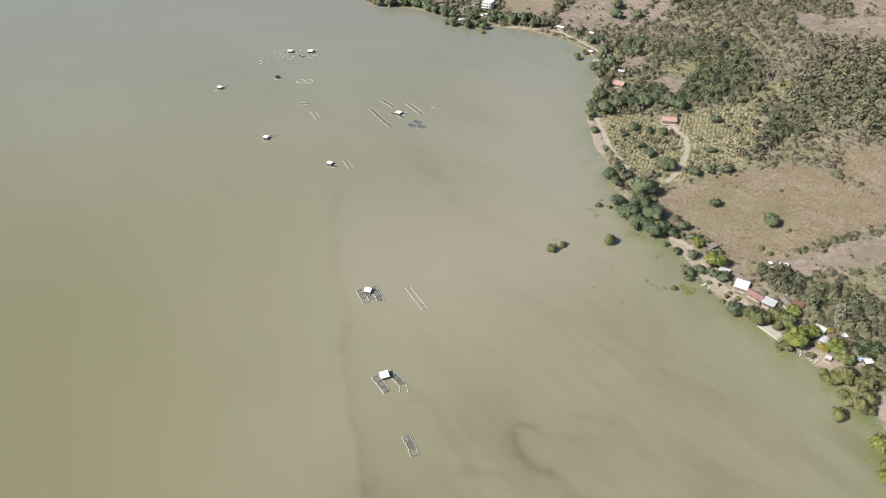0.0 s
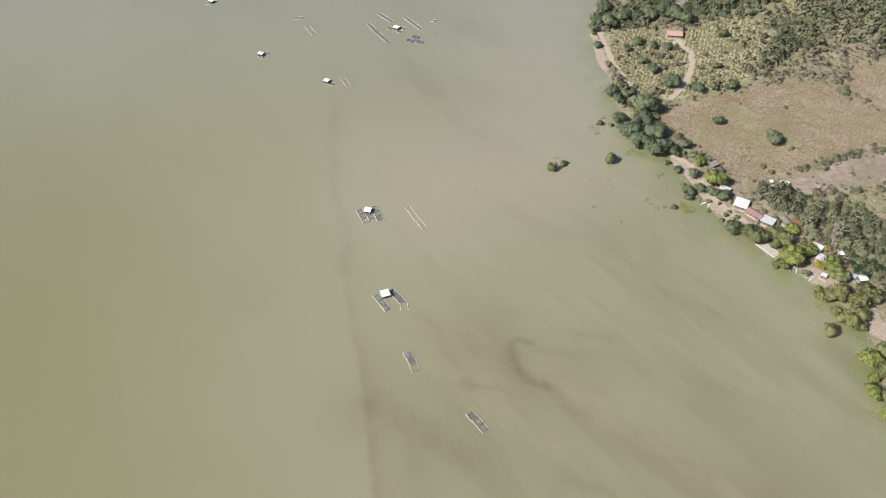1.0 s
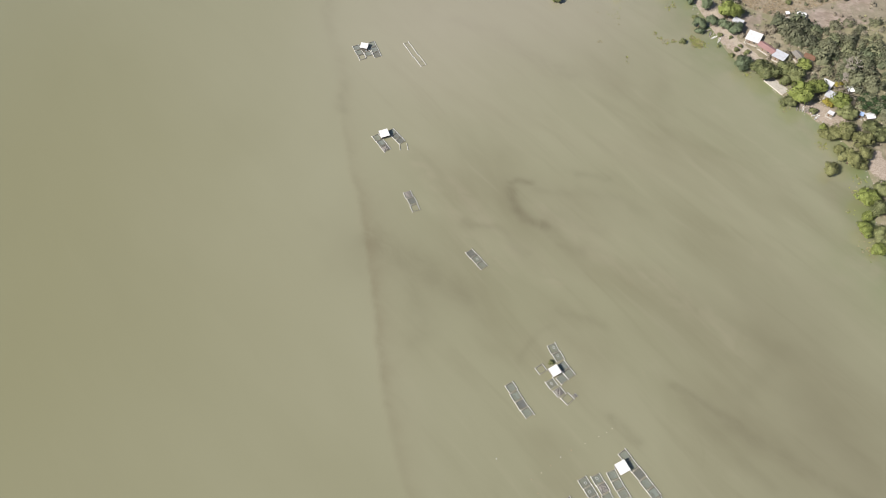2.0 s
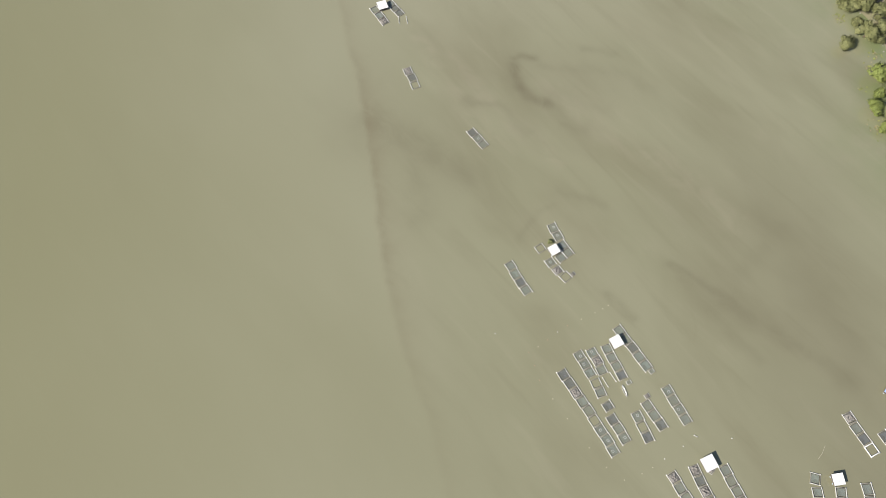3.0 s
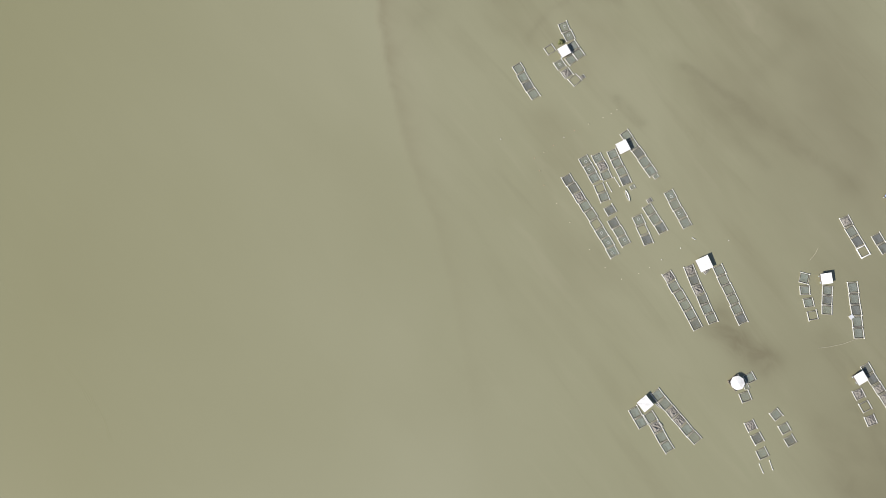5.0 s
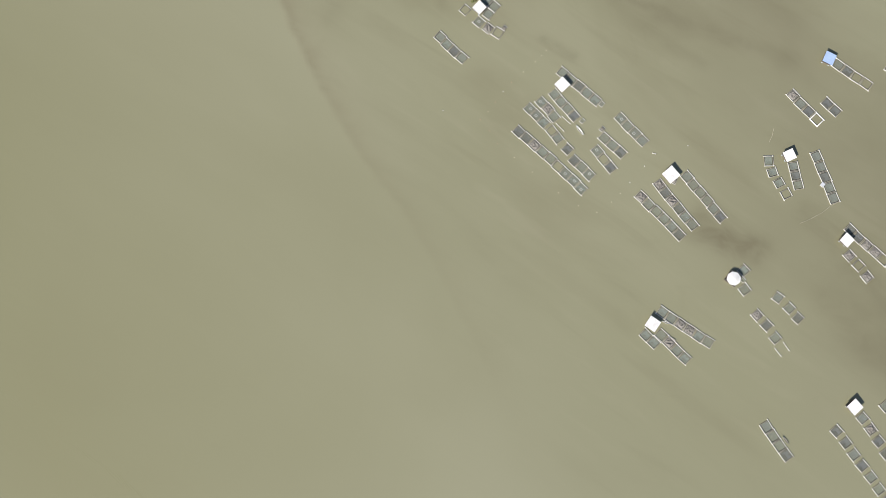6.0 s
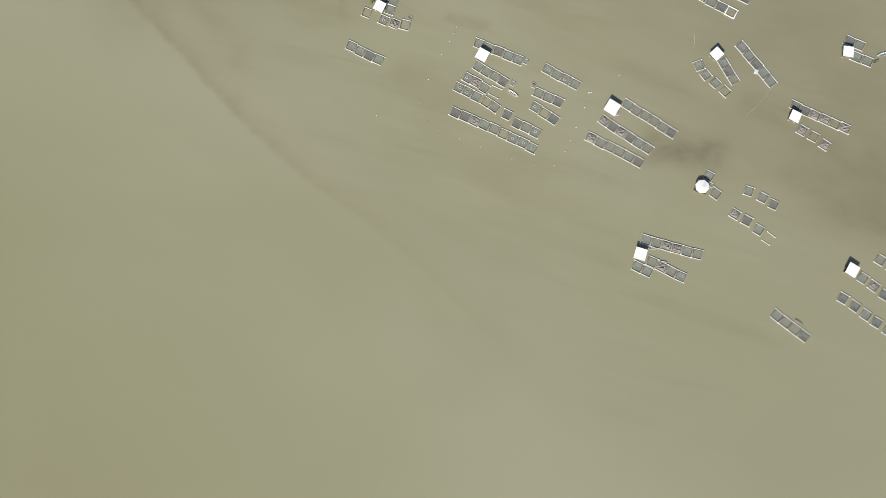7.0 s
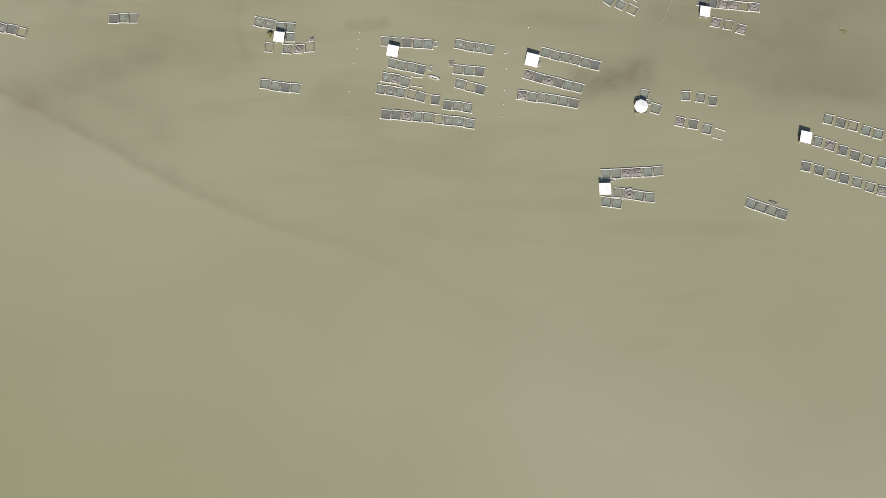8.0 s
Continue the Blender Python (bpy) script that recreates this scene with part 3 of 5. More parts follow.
def ring_mesh():
    """A small square feeding frame."""
    bm = bmesh.new()
    for a, b in (((-0.42, -0.42), (0.42, -0.42)), ((0.42, -0.42), (0.42, 0.42)), ((0.42, 0.42), (-0.42, 0.42)), ((-0.42, 0.42), (-0.42, -0.42))):
        add_tube(bm, (*a, 0.2), (*b, 0.2), 0.085, 0.085, 6)
    return solid("feeding_frame", bm, PIPE, smooth=True)


def lid_mesh(material):
    bm = bmesh.new()
    add_box(bm, (-0.46, -0.46, 0.22), (0.46, 0.46, 0.38), 0.03)
    return solid("lid", bm, material)


FLOAT, WHITE_FLOAT, COLLAR, POLE, HEM, FRAME = float_mesh(), white_float_mesh(), collar_mesh(), beam_mesh(), hem_mesh(), ring_mesh()
PIPE_COLLAR = COLLAR.copy()
PIPE_COLLAR.materials[0] = PIPE
NETS = {"n": [net_mesh(NET, 0.10, s) for s in range(3)], "d": [net_mesh(NET_DARK, 0.12, s + 5) for s in range(3)]}
HEAPS = [heap_mesh(s) for s in range(5)]
LIDS = {"u": lid_mesh(ROOF_LILAC)}
cage_dice = random.Random(7)
WORDS = {"n": "grey nets", "d": "dark nets", "j": "old netting heaped inside", "o": "an open frame", "r": "bare rails and no nets", "f": "small feeding frames",
         "w": "a white end frame", "b": "a fine grey net", "u": "a blue lid"}


def net_heap(m):
    ob = new("discarded_net", cage_dice.choice(HEAPS))
    ob.matrix_world = m
    return tagged(ob, "rumpled old brown net lying heaped in a cage", "net", "discarded nets")


def cage_raft(x, y, turn, count, pitch, width, fill):
    """A floating row of square fish cages, tied end to end; fill says what each one holds."""
    small = width < 2.5
    kinds = [k for k in "wjufdonrb" if k in fill]
    number = ("single", "double", "three-cage", "four-cage", "five-cage", "six-cage", "seven-cage", "eight-cage", "nine-cage")[count - 1]
    label = f"{'small ' if small else ''}{number} floating fish raft with {WORDS[kinds[0]]}"
    if len(kinds) > 1 and len((label + WORDS[kinds[1]]).split()) < 11:
        label += f" and {WORDS[kinds[1]]}"
    raft = root("fish_cage_raft", x, y, 0, turn, label, "fish cage", "fish cage rafts")
    long = min(pitch, width + 0.5) - 0.12
    bow = cage_dice.uniform(-0.35, 0.35) * min(count, 6) / 6
    for i, kind in enumerate(fill):
        x0 = i * pitch + (pitch - long) / 2
        sway = cage_dice.uniform(-0.14, 0.14) + bow * math.sin(math.pi * (i + 0.5) / count)
        tilt = cage_dice.uniform(-2.8, 2.8)
        thick = 0.75 if small else cage_dice.uniform(0.95, 1.15)
        for side in (-1, 1):
            yy = side * width / 2 + sway
            at = put(x0, yy, 0.02, tilt, long, thick, thick)
            bar = piece("side_float", WHITE_FLOAT if kind == "w" else FLOAT, raft, at)
            if not small:
                for end in (0.0, 1.0):
                    if kind in "wr" or cage_dice.random() < 0.38:
                        piece("end_float", COLLAR, bar, Matrix.Diagonal((1 / long, 1, 1, 1)) @ Matrix.Translation((end * long, 0, 0)), "white end float")
        if kind != "r" or i in (0, count - 1) or cage_dice.random() < 0.4:
            for xx in (x0 + 0.12, x0 + long - 0.12):
                if kind == "w":
                    piece("cross_pole", WHITE_FLOAT, raft, put(xx, -width / 2 + sway, 0.05, 90, width, 1.2, 1.2), "white pole")
                else:
                    piece("cross_pole", POLE, raft, put(xx, -width / 2 + sway - 0.1, 0.0, tilt, 1.0, width + 0.2, 1.0))
        mid = (x0 + long / 2, sway)
        if kind in "ndfjb":
            net = cage_dice.choice(NETS["d" if kind == "d" else "n"])
            piece("net", net, raft, put(*mid, 0.0, tilt, long - (0.3 if small else 1.0), width - (0.2 if small else 0.85), 1.0), "dark net" if kind == "d" else "")
        if kind in "ndfowj" and not small:
            piece("head_rope", HEM, raft, put(*mid, 0.0, tilt, long - 0.3, width - 0.15, 1.0), "dark head rope")
        if kind == "f":
            piece("feeding_frame", FRAME, raft, put(mid[0] + cage_dice.uniform(-0.5, 0.5), mid[1] + cage_dice.uniform(-0.4, 0.4), 0.02, cage_dice.uniform(-15, 15)))
        if kind == "u":
            piece("lid", LIDS[kind], raft, put(*mid, 0.0, tilt, long, width, 1.0))
        if kind == "j":
            net_heap(raft.matrix_world @ put(*mid, 0.06, tilt + cage_dice.choice((0, 90, 180)), long - 0.5, width - 0.5, 1.0))
    return raft


def loose_float(x, y, turn, length):
    f = root("loose_float", x, y, 0, turn, "loose pale float pipe drifting on the water", "float", "loose floats")
    piece("pipe", FLOAT, f, put(-length / 2, 0, 0, 0, length, 0.9, 0.9))
    for end in (-1, 1):
        piece("end_float", COLLAR, f, put(end * length / 2, 0, 0, 0, min(1, length / 2.5)))


def float_ring(x, y, across, floats=None):
    """A ring of small floats with no net."""
    tone = "grey" if floats else "white"
    c = root("float_ring", x, y, 0, cage_dice.uniform(0, 90), f"round ring of small {tone} floats on the water", "float ring", "float rings")
    for i in range(12):
        a = 2 * math.pi * i / 12
        piece("float", floats or COLLAR, c, put(across / 2 * math.cos(a), across / 2 * math.sin(a), 0.0, 90 + 30 * i, 2.2, 1.2, 1.2))


def round_cage(x, y, across):
    c = root("round_fish_cage", x, y, 0, cage_dice.uniform(0, 90), "round floating fish cage with a dark net", "fish cage", "round cages")
    for name, rad, z, material in (("ring", 0.22, 0.18, DARK_PIPE), ("hand_rail", 0.07, 0.8, DARK_PIPE)):
        bm = bmesh.new()
        r = across / 2 - (0.3 if name == "hand_rail" else 0)
        for i in range(20):
            a, b = 2 * math.pi * i / 20, 2 * math.pi * (i + 1) / 20
            add_tube(bm, (r * math.cos(a), r * math.sin(a), z), (r * math.cos(b), r * math.sin(b), z), rad, rad, 6)
        if name == "hand_rail":
            for i in range(0, 20, 2):
                a = 2 * math.pi * i / 20
                add_tube(bm, (r * math.cos(a), r * math.sin(a), 0.2), (r * math.cos(a), r * math.sin(a), 0.8), 0.05, 0.05, 5)
        piece(name, solid(name, bm, material, smooth=True), c)
    bm = bmesh.new()
    bmesh.ops.create_circle(bm, cap_ends=True, segments=20, radius=across / 2 - 0.4)
    for v in bm.verts:
        v.co.z = 0.12
    got = bmesh.ops.poke(bm, faces=bm.faces[:])
    got["verts"][0].co.z = 0.03
    piece("net", solid("net", bm, NET_DARK), c)


def roof_sheet(size, depth, material, rise):
    """A corrugated sheet roof, its ribs running down the slope, closed all round."""
    bm = bmesh.new()
    steps = int(size / 0.14)
    layers = []
    for z in (0.0, -0.05):
        rows = []
        for k in range(3):
            yy = depth * (k / 2 - 0.5)
            rows.append([bm.verts.new((-size / 2 + size * i / steps, yy, z + rise * (k / 2 - 0.5) + 0.03 * math.cos(i * math.pi))) for i in range(steps + 1)])
        layers.append(rows)
        for a, b in zip(rows, rows[1:]):
            for i in range(steps):
                loop = (a[i], a[i + 1], b[i + 1], b[i])
                bm.faces.new(loop if z == 0 else loop[::-1])
    top, low = layers
    for i in range(steps):
        bm.faces.new((low[0][i], low[0][i + 1], top[0][i + 1], top[0][i]))
        bm.faces.new((top[2][i], top[2][i + 1], low[2][i + 1], low[2][i]))
    for k in range(2):
        bm.faces.new((top[k][0], top[k + 1][0], low[k + 1][0], low[k][0]))
        bm.faces.new((low[k][-1], low[k + 1][-1], top[k + 1][-1], top[k][-1]))
    return solid("roof", bm, material)


def eight_roof(across, material):
    """A low eight-sided roof."""
    bm = bmesh.new()
    top = bm.verts.new((0, 0, 0.42))
    rim = [bm.verts.new((across / 2 * math.cos(math.pi / 4 * i), across / 2 * math.sin(math.pi / 4 * i), 0)) for i in range(8)]
    low = [bm.verts.new(v.co + Vector((0, 0, -0.16))) for v in rim]
    for i in range(8):
        bm.faces.new((rim[i], rim[(i + 1) % 8], top))
        bm.faces.new((low[i], low[(i + 1) % 8], rim[(i + 1) % 8], rim[i]))
    bm.faces.new(low[::-1])
    return solid("roof", bm, material)


def deck_base(size):
    bm = bmesh.new()
    add_box(bm, (-size / 2, -size / 2, 0.40), (size / 2, size / 2, 0.497), 0.02)
    return solid("deck", bm, DECK)


def plank_mesh(wide, long):
    bm = bmesh.new()
    add_box(bm, (-wide / 2, -long / 2, 0.5), (wide / 2, long / 2, 0.56))
    return solid("plank", bm, DECK)


def drum_mesh():
    bm = bmesh.new()
    add_tube(bm, (-0.45, 0, 0.12), (0.45, 0, 0.12), 0.29, 0.29, 12)
    for xx in (-0.17, 0.17):
        add_tube(bm, (xx - 0.02, 0, 0.12), (xx + 0.02, 0, 0.12), 0.31, 0.31, 12)
    return solid("float_drum", bm, HULL["blue"], smooth=False)


DRUM = drum_mesh()
hut_dice = random.Random(11)


def floating_hut(x, y, turn, size, kind):
    """A guard hut: a plank deck on drums, posts, waist-high boards and a sheet roof."""
    what = {"white": "white sheet roof", "blue": "pale blue sheet roof", "octagon": "white eight-sided roof"}[kind]
    hut = root("floating_hut", x, y, 0, turn, f"open-sided floating guard hut with a {what} on posts", "hut", "floating huts")
    size *= 0.95
    inner = size - 0.7
    deck = piece("deck", deck_base(inner), hut)
    count = int(inner / 0.3)
    plank = plank_mesh(inner / count - 0.03, inner)
    for i in range(count):
        piece("plank", plank, deck, pose(inner * ((i + 0.5) / count - 0.5), 0.0, 0.0))
    for i in (-1, 0, 1):
        for j in (-1, 1):
            piece("float_drum", DRUM, hut, put(i * inner * 0.36, j * inner * 0.34, 0.0), "blue plastic drum")
    rise = 0.35
    corners = [(i * (inner / 2 - 0.1), j * (inner / 2 - 0.1)) for i in (-1, 1) for j in (-1, 1)] + [(0, inner / 2 - 0.1), (0, -inner / 2 + 0.1)]
    for px, py in corners:
        bm = bmesh.new()
        top = 2.02 + (rise * py / size if kind != "octagon" else 0) - 0.06
        add_tube(bm, (px, py, 0.56), (px, py, top), 0.06, 0.05, 6)
        piece("post", solid("post", bm, BEAM, smooth=True), hut)
    bm = bmesh.new()
    add_box(bm, (-inner / 2 + 0.2, inner / 2 - 0.16, 0.6), (inner / 2 - 0.2, inner / 2 - 0.13, 0.81))
    board = solid("side_board", bm, HUT_BOARD)
    for side in (0, 90, 180):
        for k in range(4):
            piece("side_board", board, hut, pose(0, 0, 0, 0, 0, side) @ Matrix.Translation((0, 0, 0.24 * k)))
    if kind == "octagon":
        roof = piece("roof", eight_roof(size, ROOF_WHITE), hut, pose(0, 0, 2.02))
        bm = bmesh.new()
        add_tube(bm, (size / 2, 0, 0.02), (0.05, 0, 0.44), 0.035, 0.03, 5)
        hip = solid("hip_cap", bm, ROOF_WHITE)
        for i in range(8):
            piece("hip_cap", hip, roof, pose(0, 0, 0, 0, 0, 45 * i))
    else:
        piece("roof", roof_sheet(size, size * hut_dice.uniform(0.92, 1.0), ROOF_BLUE if kind == "blue" else ROOF_WHITE, rise), hut, pose(0, 0, 2.05))
    return hut


def hull_mesh(long, beam, material):
    """A slim open boat with raised ends, lofted from cross-sections."""
    bm = bmesh.new()
    stations, rings = 13, []
    for i in range(stations):
        u = -1 + 2 * i / (stations - 1)
        half = beam / 2 * max(0.04, (1 - abs(u) ** 2.6))
        z = 0.42 + 0.22 * u * u
        deep = -0.08 + 0.28 * abs(u) ** 4
        row = []
        for inner in (False, True):
            pad, lift = (0.05, 0.06) if inner else (0.0, 0.0)
            prof = [(-half + pad, z), (-half * 0.82 + pad, z * 0.4 + lift), (-half * 0.3, deep + lift), (half * 0.3, deep + lift), (half * 0.82 - pad, z * 0.4 + lift), (half - pad, z)]
            row += [bm.verts.new((u * long / 2, py, pz)) for py, pz in (prof if not inner else prof[::-1])]
        rings.append(row)
    n = len(rings[0])
    for a, b in zip(rings, rings[1:]):
        for i in range(n):
            bm.faces.new((a[i], b[i], b[(i + 1) % n], a[(i + 1) % n]))
    bm.faces.new(rings[0]), bm.faces.new(rings[-1][::-1])
    bmesh.ops.recalc_face_normals(bm, faces=bm.faces)
    return solid("hull", bm, material, smooth=True)


def boat(x, y, turn, long, colour, z=0.0, beam=None):
    beam = beam or max(0.7, 0.23 * long)
    b = root("boat", x, y, z, turn, f"small {colour} open wooden boat", "boat", "boats")
    piece("hull", hull_mesh(long, beam, HULL[colour]), b)
    for u in (-0.5, 0.0, 0.45):
        half = beam / 2 * (1 - abs(u) ** 2.6) - 0.05
        bm = bmesh.new()
        add_box(bm, (u * long / 2 - 0.1, -half, 0.36), (u * long / 2 + 0.1, half, 0.40))
        piece("bench", solid("bench", bm, DECK), b)
    return b


# the large farm with a white hut
cage_raft(62.1, 80.3, -56, 5, 4.00, 3.6, 'nndnn')
cage_raft(73.4, 63.9, -54, 1, 1.90, 1.9, 'b')
floating_hut(61.3, 73.8, 29, 4.7, 'white')
cage_raft(57.1, 73.0, -65, 4, 3.68, 3.6, 'nnnd')
cage_raft(64.9, 59.6, -62, 1, 1.80, 1.8, 'b')
cage_raft(51.4, 71.3, -64, 3, 3.63, 3.6, 'fjn')
loose_float(59.5, 60.7, -58, 3.9)
loose_float(56.5, 58.6, -61, 3.9)
cage_raft(46.4, 70.1, -60, 3, 3.71, 3.6, 'ffn')
cage_raft(52.5, 59.8, -67, 2, 3.59, 3.6, 'on')
cage_raft(55.9, 51.3, -58, 1, 3.64, 3.6, 'd')
cage_raft(57.3, 46.6, -60, 3, 3.79, 3.6, 'dnf')
cage_raft(40.0, 62.7, -58, 9, 3.96, 3.6, 'ddjnnofff')
cage_raft(78.6, 57.8, -63, 4, 3.88, 3.6, 'fnfn')
cage_raft(71.0, 54.6, -57, 1, 1.90, 1.9, 'j')
cage_raft(70.5, 52.0, -58, 3, 3.97, 3.6, 'nnd')
cage_raft(66.6, 48.0, -67, 3, 3.93, 3.6, 'fod')
boat(63.3, 55.5, -69, 4.5, 'white')
loose_float(87.8, 39.9, -30, 1.2)
# the farm with the largest hut
cage_raft(77.4, 26.9, -60, 6, 3.92, 3.6, 'jnnnnd')
cage_raft(85.7, 29.8, -67, 6, 3.81, 3.6, 'jdjdnn')
cage_raft(96.2, 29.9, -66, 6, 3.82, 3.6, 'nnnnnd')
cage_raft(91.0, 29.2, -40, 1, 2.6, 2.4, 'j')
floating_hut(91.0, 30.4, 26, 5.3, 'white')
# the farm beside open water
cage_raft(73.0, -16.2, -49, 6, 3.90, 3.6, 'nnjjnn')
floating_hut(69.1, -20.8, 41, 4.7, 'white')
cage_raft(70.3, -24.1, -59, 4, 3.90, 3.6, 'njnn')
cage_raft(65.0, -22.5, -59, 2, 3.91, 3.6, 'nn')
boat(74.4, -21.7, -33, 3.2, 'white')
boat(74.7, -27.9, -42, 2.6, 'white')
# the eight-sided hut
floating_hut(102.2, -12.4, 38, 5.5, 'octagon')
cage_raft(106.5, -8.9, -60, 1, 3.60, 3.6, 'n')
cage_raft(104.9, -15.6, -67, 1, 3.70, 3.7, 'n')
cage_raft(105.6, -13.2, -62, 1, 1.70, 1.7, 'b')
cage_raft(115.3, -21.9, -52, 1, 3.50, 3.5, 'n')
cage_raft(118.3, -26.6, -60, 1, 3.50, 3.5, 'n')
cage_raft(120.2, -30.7, -57, 1, 3.50, 3.5, 'd')
cage_raft(106.3, -26.0, -62, 1, 3.50, 3.5, 'j')
cage_raft(108.6, -30.3, -61, 1, 3.60, 3.6, 'd')
cage_raft(110.3, -35.4, -61, 1, 3.60, 3.6, 'n')
loose_float(114.1, -41.0, -71, 3.3)
loose_float(110.6, -42.3, -67, 3.2)
cage_raft(98.1, -64.8, -71, 4, 3.99, 3.6, 'nnnd')
boat(103.9, -72.9, -69, 3.1, 'grey')
# the farm with gaps between its cages
floating_hut(130.6, -67.4, 27, 4.7, 'white')
cage_raft(141.3, -68.8, -65, 1, 3.60, 3.6, 'n')
cage_raft(143.3, -73.1, -65, 1, 3.60, 3.6, 'd')
cage_raft(145.1, -77.4, -65, 1, 3.60, 3.6, 'o')
cage_raft(146.7, -82.2, -65, 1, 3.60, 3.6, 'n')
cage_raft(148.3, -86.7, -65, 1, 3.60, 3.6, 'n')
cage_raft(132.2, -70.7, -67, 1, 3.60, 3.6, 'n')
cage_raft(133.8, -75.2, -67, 1, 3.60, 3.6, 'j')
cage_raft(135.1, -80.0, -67, 1, 3.60, 3.6, 'd')
cage_raft(136.6, -84.6, -67, 1, 3.60, 3.6, 'd')
cage_raft(137.9, -89.3, -67, 1, 3.60, 3.6, 'n')
cage_raft(140.4, -93.9, -67, 1, 3.60, 3.6, 'n')
cage_raft(121.8, -72.8, -66, 1, 3.60, 3.6, 'd')
cage_raft(123.6, -77.5, -66, 1, 3.60, 3.6, 'd')
cage_raft(125.2, -82.2, -66, 1, 3.60, 3.6, 'n')
cage_raft(127.0, -86.6, -66, 1, 3.60, 3.6, 'd')
cage_raft(128.8, -91.2, -66, 1, 3.60, 3.6, 'n')
cage_raft(130.3, -95.8, -66, 1, 3.60, 3.6, 'n')
cage_raft(131.9, -100.3, -66, 1, 3.60, 3.6, 'j')
# the farm with cluttered cages
floating_hut(146.1, -9.3, 32, 4.3, 'white')
cage_raft(148.4, -4.3, -58, 6, 4.01, 3.4, 'ddjjoj')
cage_raft(145.4, -13.5, -64, 1, 3.60, 3.6, 'j')
cage_raft(147.4, -17.9, -64, 1, 3.60, 3.6, 'o')
cage_raft(149.2, -22.6, -66, 1, 3.60, 3.6, 'j')
# the farm with a long boat
floating_hut(176.9, 0.2, 51, 4.4, 'white')
cage_raft(179.9, 4.9, -58, 2, 3.89, 3.6, 'dn')
cage_raft(178.3, -1.4, -56, 2, 4.26, 3.6, 'nn')
boat(188.8, -7.9, -20, 5.7, 'blue')
boat(184.4, -8.5, -2, 2.5, 'green')
# the farm with a square raft and a tow rope
floating_hut(135.3, 26.2, 10, 4.4, 'white')
cage_raft(126.2, 26.8, -11, 1, 3.70, 3.7, 'n')
cage_raft(128.0, 23.6, -85, 1, 3.50, 3.5, 'n')
cage_raft(128.9, 19.0, -80, 1, 3.50, 3.5, 'n')
cage_raft(130.2, 14.4, -77, 1, 3.50, 3.5, 'o')
cage_raft(136.4, 23.8, -93, 3, 3.59, 3.6, 'ndn')
cage_raft(145.5, 25.4, -85, 5, 4.15, 3.6, 'nndnn')
cage_raft(144.2, 13.3, -54, 1, 1.60, 1.6, 'u')
cage_raft(143.3, 49.8, -62, 4, 4.18, 3.6, 'jndw')
cage_raft(154.8, 43.5, -62, 2, 3.98, 3.6, 'dd')
floating_hut(160.6, 57.8, 50, 4.6, 'blue')
cage_raft(162.8, 56.5, -51, 4, 4.17, 3.6, 'ndoo')
cage_raft(181.1, 50.0, -51, 4, 4.11, 3.6, 'onnd')
cage_raft(190.1, 49.8, -44, 1, 3.60, 3.6, 'n')
cage_raft(192.0, 45.4, -65, 1, 3.40, 3.4, 'o')
# the small farm with a plant
cage_raft(38.3, 123.4, -66, 2, 4.14, 3.6, 'ff')
cage_raft(41.7, 115.5, -57, 2, 3.80, 3.6, 'nn')
cage_raft(40.7, 109.7, -55, 1, 3.60, 3.6, 'n')
floating_hut(38.9, 111.0, 32, 4.2, 'white')
cage_raft(32.8, 113.8, -57, 1, 3.60, 3.6, 'o')
cage_raft(36.6, 107.8, -56, 1, 3.60, 3.6, 'f')
cage_raft(39.2, 104.3, -58, 1, 3.60, 3.6, 'j')
cage_raft(42.1, 101.6, -49, 1, 3.90, 3.9, 'o')
cage_raft(45.8, 102.2, -57, 1, 1.80, 1.8, 'j')
cage_raft(20.7, 105.9, -59, 4, 3.88, 3.6, 'nndn')
cage_raft(4.6, 167.8, -52, 3, 3.76, 3.6, 'dfn')
cage_raft(-24.8, 200.0, -65, 3, 4.16, 3.6, 'jdo')
# the two farms further out
floating_hut(-37.7, 234.4, 22, 4.8, 'white')
cage_raft(-42.4, 234.7, -56, 3, 4.07, 3.6, 'nnj')
cage_raft(-35.1, 238.4, -52, 3, 3.59, 3.6, 'ndd')
loose_float(-29.6, 227.3, -82, 3.7)
loose_float(-25.9, 227.4, -78, 3.8)
floating_hut(-53.2, 297.5, 83, 4.6, 'white')
cage_raft(-58.2, 299.7, -65, 3, 4.04, 3.6, 'nno')
cage_raft(-53.6, 298.2, -62, 2, 3.80, 3.6, 'dn')
cage_raft(-50.2, 302.6, -68, 3, 4.34, 3.8, 'nnd')
cage_raft(-31.0, 302.5, -59, 5, 4.21, 3.0, 'rrrrr')
# the far farms
floating_hut(-97.3, 436.6, 71, 4.3, 'white')
cage_raft(-95.4, 435.4, -16, 1, 3.80, 3.8, 'd')
cage_raft(-87.0, 443.1, -63, 3, 4.13, 3.4, 'rrr')
floating_hut(-152.4, 473.9, 81, 4.4, 'white')
cage_raft(-150.7, 478.2, -4, 1, 3.60, 3.6, 'n')
cage_raft(-153.2, 471.8, -4, 1, 3.60, 3.6, 'n')
floating_hut(-213.5, 562.1, 79, 4.6, 'white')
cage_raft(-212.7, 568.2, -5, 1, 3.80, 3.8, 'n')
cage_raft(-216.9, 560.0, -5, 1, 4.00, 4.0, 'o')
cage_raft(-138.0, 534.6, 2, 1, 3.80, 3.8, 'n')
cage_raft(-134.5, 535.8, 2, 1, 3.80, 3.8, 'n')
cage_raft(-125.6, 521.4, -60, 4, 4.00, 4.0, 'rrrr')
floating_hut(-54.2, 518.3, 68, 4.8, 'white')
